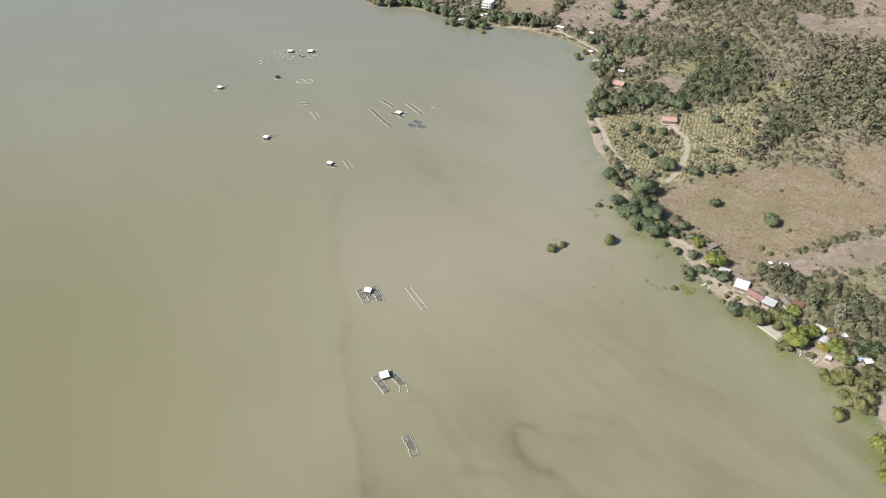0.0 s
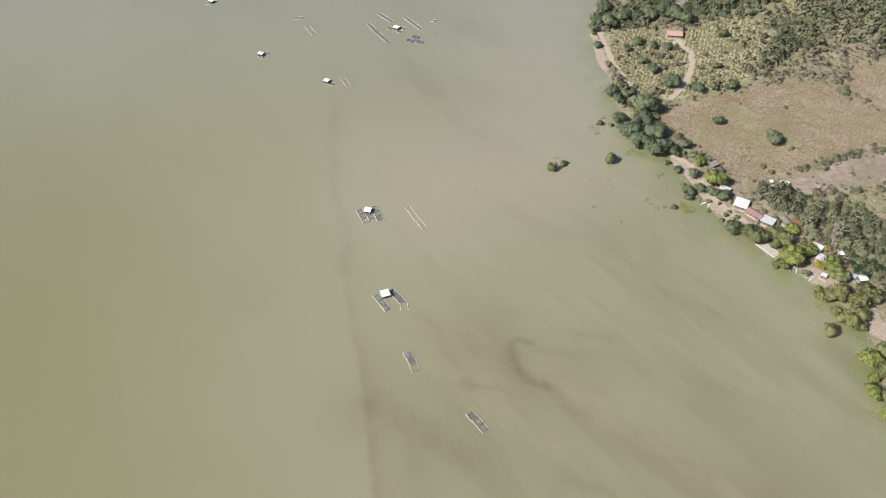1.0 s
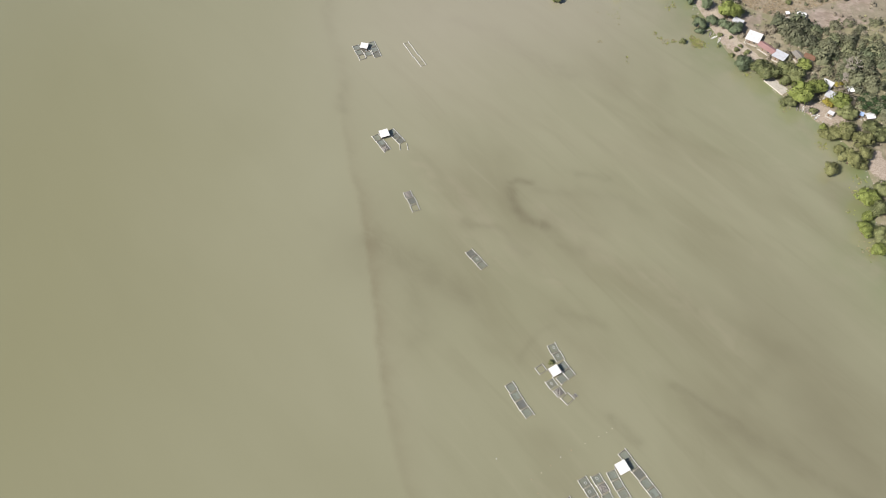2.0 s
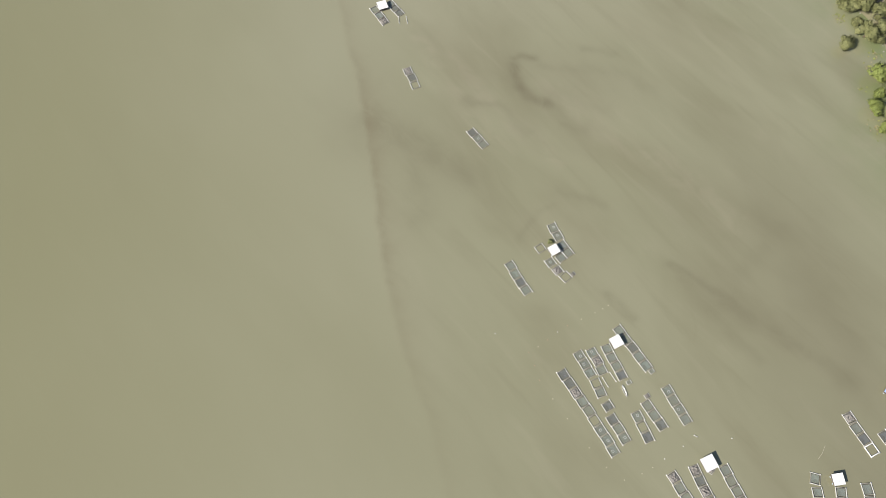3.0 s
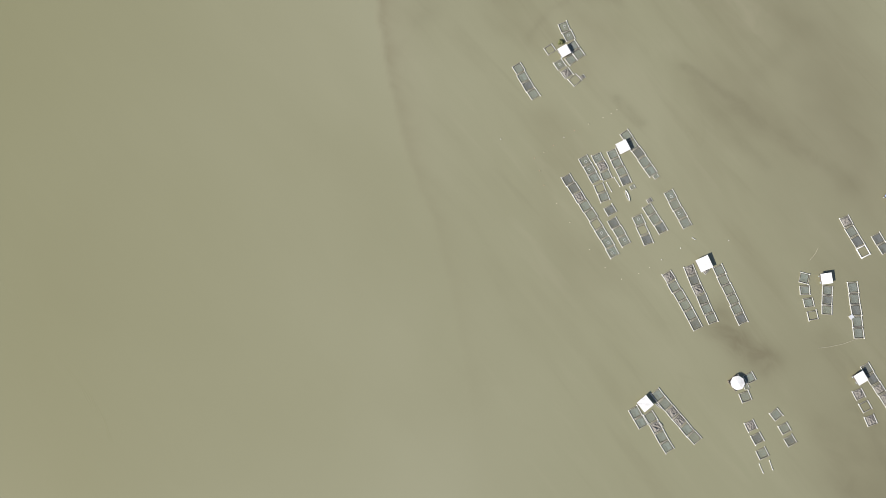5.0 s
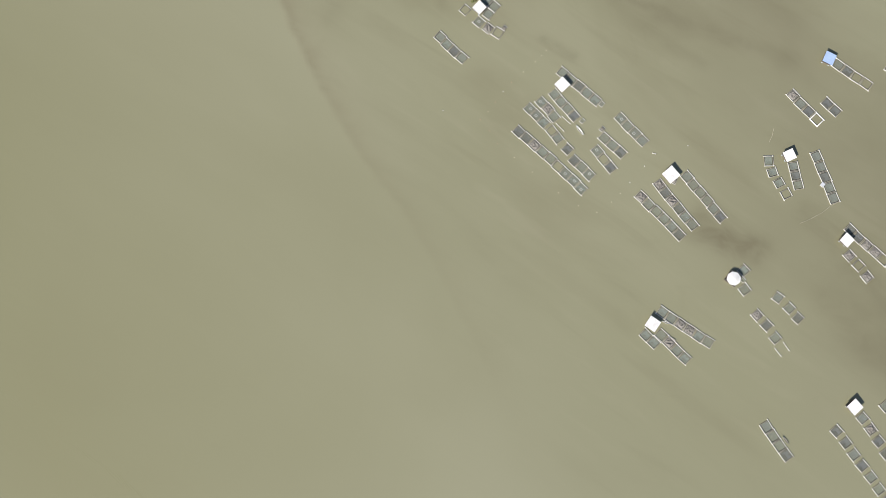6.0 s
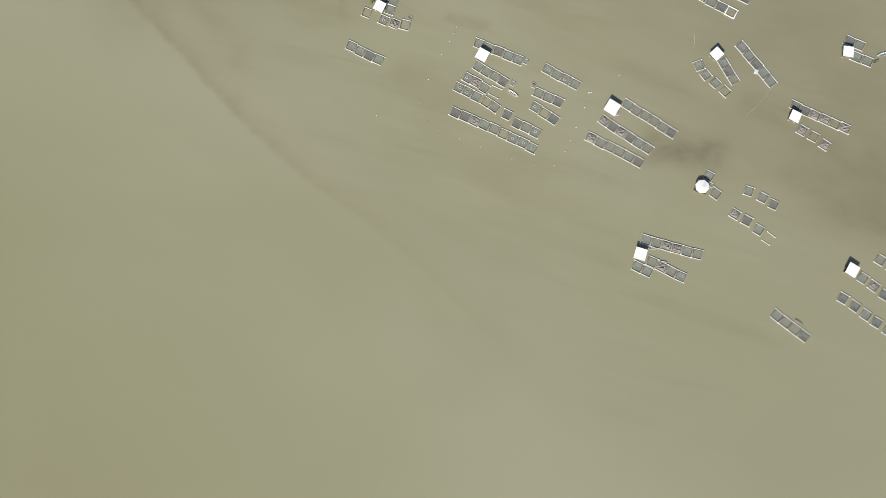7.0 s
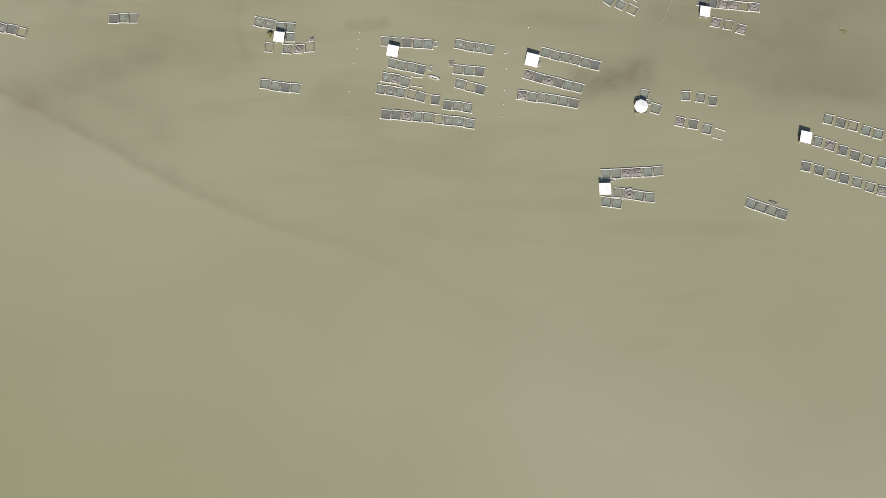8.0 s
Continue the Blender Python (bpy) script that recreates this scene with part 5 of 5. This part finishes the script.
def house(x, y, turn, long, wide, tall, colour, form):
    """Plastered walls with door and windows under a sheet or tile roof; the tall one has three storeys and balconies."""
    long, wide = max(long, 2.0), max(wide, 2.0)
    z = max(float(land_height(x, y)), 0.15)
    tall = tall - 0.4 if form != "tower" else tall
    HOUSE_SPOTS.append((x, y, max(long, wide) / 2 + 0.9))
    what = "three-storey white concrete house with balconies" if form == "tower" else f"low plastered lakeside house with a {ROOF_WORDS[colour]} {'pitched' if form == 'gable' else 'lean-to'} roof"
    h = root("house", x, y, z, turn, what, "house", "lakeside houses")
    over = 0.75
    inner_l, inner_w = long - 2 * over if long > 3 else long - 0.4, wide - 2 * over if wide > 3 else wide - 0.4
    a, b, t = inner_l / 2, inner_w / 2, 0.16
    wall_material = WHITE_WALL if form == "tower" else PLASTER
    bm = bmesh.new()
    for lo, hi in (((-a, -b), (a, -b + t)), ((-a, b - t), (a, b)), ((-a, -b + t), (-a + t, b - t)), ((a - t, -b + t), (a, b - t))):
        add_box(bm, (*lo, -0.8), (*hi, tall))
    rise = 0.16 * wide if form == "gable" else 0.5
    if form == "gable":
        for sx in (-a, a - t):
            v = [bm.verts.new((sx + dx, yy, zz)) for dx in (0, t) for yy, zz in ((-b, tall), (b, tall), (0, tall + rise * 0.86))]
            bm.faces.new(v[:3]), bm.faces.new(v[3:][::-1])
            for i in range(3):
                bm.faces.new((v[i], v[(i + 1) % 3], v[3 + (i + 1) % 3], v[3 + i]))
    wall = piece("wall", solid("wall", bm, wall_material), h)
    bm = bmesh.new()
    add_box(bm, (-a - 0.5, -b - 0.9, -0.8), (a + 0.5, b + 0.5, 0.08), 0.02)
    piece("plinth", solid("plinth", bm, CONCRETE), h)
    if form == "tower":
        bm = bmesh.new()
        add_box(bm, (-a - 0.3, -b - 0.3, tall), (a + 0.3, b + 0.3, tall + 0.22), 0.03)
        for lo, hi in (((-a - 0.2, -b - 0.2), (a + 0.2, -b)), ((-a - 0.2, b), (a + 0.2, b + 0.2))):
            add_box(bm, (*lo, tall + 0.22), (*hi, tall + 0.9))
        piece("roof", solid("roof", bm, WHITE_WALL), h)
        for level in range(3):
            zz = level * 2.8
            if level:
                bm = bmesh.new()
                add_box(bm, (-a, -b - 1.4, zz - 0.1), (a, -b - 0.003, zz + 0.08), 0.02)
                add_box(bm, (-a, -b - 1.4, zz + 0.08), (a, -b - 1.28, zz + 0.9))
                piece("balcony", solid("balcony", bm, WHITE_WALL), h)
            for k in range(4):
                opening("window", wall, 1.3, 1.5, -a + inner_l * (k + 0.5) / 4, -b - 0.006, zz + 0.8, 0, PANE)
            for k in range(3):
                opening("window", wall, 1.2, 1.3, a + 0.006, -b + inner_w * (k + 0.5) / 3, zz + 0.9, 90, PANE)
                opening("window", wall, 1.2, 1.3, -a - 0.006, -b + inner_w * (k + 0.5) / 3, zz + 0.9, -90, PANE)
        return h
    if form == "gable":
        piece("roof", gable_roof(long, wide, rise, ROOFS[colour]), h, pose(0, 0, tall + 0.03))
    else:
        piece("roof", roof_sheet(long, wide, ROOFS[colour], rise), h, pose(0, 0, tall + rise / 2 + 0.12))
    opening("door", wall, 0.85, min(2.0, tall - 0.25), -a * 0.3, -b - 0.006, 0.1, 0, DOOR)
    if inner_l > 3.4:
        opening("window", wall, 1.0, 0.9, a * 0.5, -b - 0.006, 1.0, 0, PANE)
    opening("window", wall, 0.8, 0.8, -a - 0.006, 0, 1.1, -90, PANE)
    return h


house(157.5, 306.7, -30, 7.6, 8.0, 2.8, "white", "shed")
house(163.0, 298.7, -50, 10.0, 5.0, 2.7, "red", "gable")
house(168.2, 292.6, -40, 7.0, 6.0, 2.8, "lilac", "shed")
house(178.0, 293.1, -71, 6.2, 4.5, 2.6, "grey", "gable")
house(183.5, 291.6, -33, 6.0, 3.5, 2.4, "rust", "shed")
house(151.6, 319.8, -36, 6.0, 3.8, 2.5, "lilac", "shed")
house(151.3, 343.6, 33, 6.0, 4.0, 2.3, "grey", "shed")
house(187.0, 325.0, -18, 5.2, 4.0, 2.4, "white", "gable")
house(179.8, 326.1, 11, 2.4, 2.0, 2.2, "white", "shed")
house(187.4, 271.7, -40, 5.5, 5.0, 2.7, "white", "shed")
house(187.6, 263.6, -40, 6.2, 5.0, 2.7, "lilac", "shed")
house(197.9, 267.8, 13, 3.5, 3.5, 2.5, "white", "shed")
house(202.6, 250.0, 10, 4.6, 4.0, 2.7, "white", "gable")
house(199.0, 251.2, -25, 2.0, 2.4, 2.4, "blue", "shed")
house(184.4, 252.2, -38, 3.0, 2.2, 2.2, "lilac", "shed")
house(160.5, 505.7, -6, 12.0, 9.0, 3.0, "tile", "gable")
house(133.2, 576.5, -27, 10.5, 10.0, 3.0, "tile", "gable")
house(121.0, 627.7, -14, 5.6, 4.5, 2.6, "lilac", "shed")
house(140.3, 604.3, -23, 6.0, 4.5, 2.6, "lilac", "gable")
house(23.0, 768.3, -28, 12.0, 10.0, 8.5, "white", "tower")
for hx, hy, turn, long, wide in ((-0.4, 769.9, 21, 8.6, 6), (-5.2, 733.2, 8, 7.2, 6), (17.9, 747.3, 32, 9.0, 6), (52.7, 754.0, -25, 5.2, 5), (96.8, 712.7, -36, 8.6, 5),
                                 (126.5, 696.8, -35, 5.0, 5), (134.9, 680.9, -50, 6.4, 6), (119.6, 652.4, -28, 4.7, 4), (-31.0, 788.7, 8, 8.9, 6),
                                 (-14.7, 777.8, 26, 7.5, 6), (118.3, 681.1, -20, 4.5, 4), (10.5, 781.5, 25, 6.9, 6)):
    house(hx, hy, turn, long, wide, 2.7, ("white", "lilac", "white", "grey", "lilac")[int(hx * 7) % 5], "gable")


def slab(x, y, turn, long, wide, label):
    bm = bmesh.new()
    add_box(bm, (-long / 2, -wide / 2, -1.2), (long / 2, wide / 2, 0.12), 0.03)
    ob = new("concrete_slab", solid("concrete_slab", bm, CONCRETE))
    ob.matrix_world = pose(x, y, max(0.5, float(land_height(x, y))), 0, 0, turn)
    tagged(ob, label, "slab")


slab(163.6, 273.6, -56, 12.5, 6.4, "pale concrete landing at the water's edge")
slab(162, 496, -10, 8, 5, "pale concrete yard in front of a tiled house")

# boats pulled up on the shore
for bx, by, turn, long, colour in ((178.0, 251.0, 40, 5.0, "white"), (177.2, 252.4, 20, 4.0, "white"), (169.9, 257.6, 70, 4.2, "grey"), (171.3, 257.2, 68, 4.2, "grey"),
                                   (172.6, 256.8, 66, 4.4, "white"), (173.9, 256.3, 64, 4.2, "grey"), (175.2, 255.8, 62, 4.2, "grey"), (176.4, 255.2, 60, 4.0, "white"),
                                   (136.1, 312.6, 70, 4.5, "grey"), (137.7, 309.9, 30, 4.8, "white"), (139.9, 307.4, 60, 4.5, "white"), (134.6, 315.4, 20, 4.4, "grey")):
    boat(bx, by, turn, long, colour, max(0.02, float(land_height(bx, by)) + 0.06))
boat(92.0, 396.0, 40, 4.0, "grey")

rng = np.random.default_rng(12)
SCRUB_SHAPES = [scrub_template(s, 84, 0.130, 20) for s in range(6)] + [scrub_template(s + 6, 42, 0.19, 14) for s in range(6)] + [scrub_template(s + 12, 50, 0.30, 8, 0.30) for s in range(6)] + [scrub_template(s + 18, 160, 0.098, 24) for s in range(6)]
gx = rng.uniform(-130, 560, 84000)
gy = rng.uniform(190, 900, 84000)
keep = (shore_distance(gx, gy) > 3) & (gx < 168 + 0.50 * (gy - 120)) 
gx, gy = gx[keep], gy[keep]
land = land_fields(gx, gy)
gz = land_height(gx, gy)
grove = np.max([cover(gx, gy, ring, 5.0) * strong for ring, strong in zip(GROVES, (1, 1, 0.45, 0.8, 1, 0.8, 0.8))], 0)
thicket = np.max([cover(gx, gy, ring, 8.0) for ring in THICKETS], 0)
hedge = np.clip(1.6 - np.min([near_line(gx, gy, line) for line in HEDGES], 0) / 3.5, 0, 1)
thick = 0.5 + 0.45 * ripple(gx * 1.3 + 200, gy * 1.3) + 0.35 * ripple(gx * 4, gy * 4 + 90)
chance = np.clip(0.42 + 0.45 * thick, 0.3, 0.85)
sparse = np.max([cover(gx, gy, ring, 7.0) for ring in SPARSE], 0)
dry_wood = np.max([cover(gx, gy, ring, 9.0) for ring in DRY_WOOD], 0)
right_wood = cover(gx, gy, RIGHT_WOOD, 9.0)
chance = np.maximum(np.maximum(chance, 0.95 * grove), 0.6 * thicket)
chance = np.maximum(np.maximum(chance, 0.8 * right_wood), 0.72 * sparse)
chance *= 1 - 0.985 * land["dry"]
chance *= 1 - 0.86 * land["bare"]
chance *= 1 - 0.74 * land["lime"]
chance = np.maximum(chance, 0.9 * hedge)
chance *= (1 - land["sand"]) * (1 - np.clip(land["road"] * 4, 0, 1))
spots = []
roll = rng.uniform(0, 1, len(gx))
dryness = np.clip(0.50 - 0.55 * ripple(gx * 0.9 + 70, gy * 0.9 + 30) - 0.3 * (thick - 0.5) - 0.5 * grove + 0.4 * thicket - 0.2 * hedge + 0.22 * sparse + 0.35 * dry_wood - 0.15 * right_wood, -0.25, 1)
for i in np.nonzero(roll < chance * (0.40 + 0.22 * (gy > 430) * (1 - 0.9 * grove) + 0.22 * grove * (gy < 430) + 0.35 * hedge * (gy < 380)))[0]:
    if any((gx[i] - hx) ** 2 + (gy[i] - hy) ** 2 < hr * hr for hx, hy, hr in HOUSE_SPOTS):
        continue
    r = rng.gamma(5.0, 0.40) * (1.05 + (1.15 if gy[i] > 380 else 0.65) * grove[i] - 0.2 * thicket[i])
    r *= 0.75 if sparse[i] > 0.5 and rng.uniform() < 0.85 else 1.0
    r = min(r, 6.5) * (1.12 if gy[i] > 430 else 1.0) * (0.6 if max(land["dry"][i], land["bare"][i]) > 0.5 and hedge[i] < 0.4 else 1.0)
    dry = dryness[i] + rng.uniform(-0.35, 0.35) + (0.26 if gy[i] < 340 else 0.0)
    spots.append((gx[i], gy[i], gz[i] - 0.15, r, r * rng.uniform(0.8, 1.15), dry, int(rng.integers(6)) + (18 if gy[i] < 335 else 0 if grove[i] > 0.5 else 12 if dry > 0.62 else 6 if gy[i] > 430 else 0)))
joined_plants("woodland_scrub", spots, SCRUB_SHAPES, SCRUB, "mixed green and dry brown scrub woodland on the slope", "scrub")


def tuft_template(seed):
    rng = np.random.default_rng(seed)
    n = 9
    a = rng.uniform(0, 2 * math.pi, n)
    lean = rng.uniform(0.3, 1.0, n)
    base = np.stack([0.25 * np.cos(a), 0.25 * np.sin(a), np.zeros(n)], 1)
    tip = np.stack([lean * np.cos(a), lean * np.sin(a), rng.uniform(0.6, 1.0, n)], 1)
    side = np.stack([-np.sin(a), np.cos(a), np.zeros(n)], 1) * 0.28
    corners = np.stack([base - side, base + side, tip + side * 0.7, tip - side * 0.7], 1)
    facing = unit(np.stack([0.7 * np.cos(a), 0.7 * np.sin(a), np.full(n, 1.2)], 1))
    return outward(corners, np.tile([0.0, 0.0, 1.0], (n, 1))).reshape(-1, 3), np.repeat(facing, 4, axis=0)


TUFTS = [tuft_template(s) for s in range(5)]
gx, gy = rng.uniform(120, 315, 46000), rng.uniform(320, 460, 46000)
land = land_fields(gx, gy)
gz = land_height(gx, gy)
in_field = (land["dry"] > 0.55) & (rng.uniform(0, 1, len(gx)) < 0.55 + 0.6 * ripple(gx * 5, gy * 5) + 0.5 * ripple(gx * 13, gy * 13))
spots = [(gx[i], gy[i], gz[i] - 0.05, rng.uniform(0.3, 0.8), rng.uniform(0.2, 0.45), 0.25 + 0.5 * ripple(gx[i], gy[i]) + rng.uniform(-0.2, 0.2), int(rng.integers(5)))
         for i in np.nonzero(in_field)[0]]
joined_plants("dry_grass", spots, TUFTS, STRAW, "tall dry tan grass covering the field", "grass")

# low undergrowth between the bushes
gx, gy = rng.uniform(-130, 480, 40000), rng.uniform(200, 860, 40000)
keep = (shore_distance(gx, gy) > 2) & (gx < 168 + 0.50 * (gy - 120))
gx, gy = gx[keep], gy[keep]
land = land_fields(gx, gy)
gz = land_height(gx, gy)
open_part = (1 - land["dry"]) * (1 - 0.8 * land["bare"]) * (1 - 0.5 * land["lime"]) * (1 - land["sand"]) * (1 - np.clip(land["road"] * 1.6, 0, 1))
spots = [(gx[i], gy[i], gz[i] - 0.05, rng.uniform(0.6, 1.5), rng.uniform(0.4, 1.1), 0.55 - 0.4 * ripple(gx[i], gy[i]) + rng.uniform(-0.4, 0.4), int(rng.integers(5)))
         for i in np.nonzero(rng.uniform(0, 1, len(gx)) < 0.85 * open_part)[0]]
joined_plants("undergrowth", spots, TUFTS, UNDER, "low brown and olive undergrowth between the bushes", "undergrowth")

# rows of low crops round the tiled house
spots = []
for row in range(46):
    for k in range(70):
        px, py = 100 + 2.9 * row + rng.uniform(-0.9, 0.9), 415 + 1.7 * k + rng.uniform(-0.8, 0.8)
        cx, cy = px + 0.35 * (py - 415) - 15, py
        spots.append((cx, cy))
spots = np.array(spots)
land = land_fields(spots[:, 0], spots[:, 1])
sz = land_height(spots[:, 0], spots[:, 1])
CROP = scrub_leaf("crop_leaves", (0.15, 0.155, 0.065), (0.32, 0.305, 0.15), (0.13, 0.15, 0.065))
joined_plants("crop_rows", [(spots[i, 0], spots[i, 1], sz[i] - 0.05, rng.uniform(0.6, 1.1), rng.uniform(0.6, 1.0), rng.uniform(0, 0.7), int(rng.integers(5)))
                            for i in np.nonzero((land["lime"] > 0.6) & (land["road"] < 0.3) & (spots[:, 1] < 560))[0]],
              TUFTS, CROP, "yellow-green crop plants in rows", "crop")

# bright grass on two small clearings
gx, gy = rng.uniform(170, 300, 6000), rng.uniform(520, 640, 6000)
clear = np.maximum(cover(gx, gy, LIME[0], 2.0), cover(gx, gy, LIME[1], 2.0)) > 0.5
gz = land_height(gx, gy)
GRASS = scrub_leaf("bright_grass", (0.17, 0.185, 0.06), (0.33, 0.34, 0.12), (0.28, 0.26, 0.12))
joined_plants("clearing_grass", [(gx[i], gy[i], gz[i] - 0.05, rng.uniform(0.5, 1.0), rng.uniform(0.3, 0.6), rng.uniform(0, 0.6), int(rng.integers(5))) for i in np.nonzero(clear)[0]],
              TUFTS, GRASS, "yellow-green grass on small hillside clearings", "grass")

# floating weed near the shore
spots = []
for cx, cy, spread, count in ((128, 305, 2.6, 280), (126, 309, 1.8, 50), (106, 313, 1.5, 8), (108, 309, 1.5, 10), (112, 306, 1.8, 12), (116, 307, 1.8, 14), (150, 282, 2.0, 20),
                              (87, 380, 4.0, 26), (84, 385, 3.0, 16), (103, 358, 3.2, 34), (110, 358, 3.0, 34), (116, 335, 2.2, 14), (120, 337, 2.0, 12), (88, 291, 2.5, 6),
                              (87, 329, 5.0, 14), (75, 306, 2.0, 6), (58, 351, 2.0, 8), (183, 245, 3.0, 40), (176, 232, 2.5, 22), (163, 257, 2.0, 16), (188, 212, 3.0, 18),
                              (184, 204, 3.0, 24), (178, 193, 2.0, 8), (181, 172, 4.0, 40), (173, -55, 1.2, 9), (60, 700, 14, 50), (100, 660, 8, 50)):
    for _ in range(count):
        px, py = cx + rng.normal(0, spread * 0.6), cy + rng.normal(0, spread * 0.6)
        spots.append((px, py, 0.02, rng.uniform(0.3, 0.75), rng.uniform(0.12, 0.35), rng.uniform(0, 1), int(rng.integers(5))))
joined_plants("floating_weed", spots, TUFTS, WEED, "patches of yellow-green weed floating near the shore", "water weed")

# loose stones along the waterline
rock_bm = bmesh.new()
bmesh.ops.create_icosphere(rock_bm, subdivisions=1, radius=1)
cube = np.array([v.co[:] for v in rock_bm.verts])
tri = np.array([[v.index for v in f.verts] for f in rock_bm.faces])
rock_bm.free()
rv, rf, base = [], [], 0
for (ax, ay), (bx, by) in zip(SHORE[10:44], SHORE[11:45]):
    for _ in range(int(math.hypot(bx - ax, by - ay) * 0.8)):
        u = rng.uniform()
        px, py = ax + u * (bx - ax) + rng.normal(0.5, 1.5), ay + u * (by - ay) + rng.normal(0.5, 1.5)
        s = rng.uniform(0.15, 0.55)
        rv.append(cube * s * rng.uniform(0.6, 1.2, 3) * (1 + 0.2 * rng.normal(size=(len(cube), 1))) + np.array([px, py, max(float(land_height(px, py)), 0.0)]))
        rf.append(tri + base)
        base += len(cube)
for ring, count in ((SAND[0], 420), (SAND[1], 60), (SAND[2], 90)):
    xs, ys = [p[0] for p in ring], [p[1] for p in ring]
    px, py = rng.uniform(min(xs), max(xs), 6 * count), rng.uniform(min(ys), max(ys), 6 * count)
    inside = np.nonzero(within(px, py, ring))[0][:count]
    for i in inside:
        s = rng.uniform(0.12, 0.34) * (1.8 if rng.uniform() < 0.08 else 1.0)
        rv.append(cube * s * rng.uniform(0.6, 1.2, 3) * (1 + 0.2 * rng.normal(size=(len(cube), 1))) + np.array([px[i], py[i], max(float(land_height(px[i], py[i])), 0.0)]))
        rf.append(tri + base)
        base += len(cube)
tagged(new("shore_stones", quads_mesh("shore_stones", np.concatenate(rv), np.concatenate(rf), STONE)), "pale loose stones scattered along the waterline", "stones", kind="stuff")
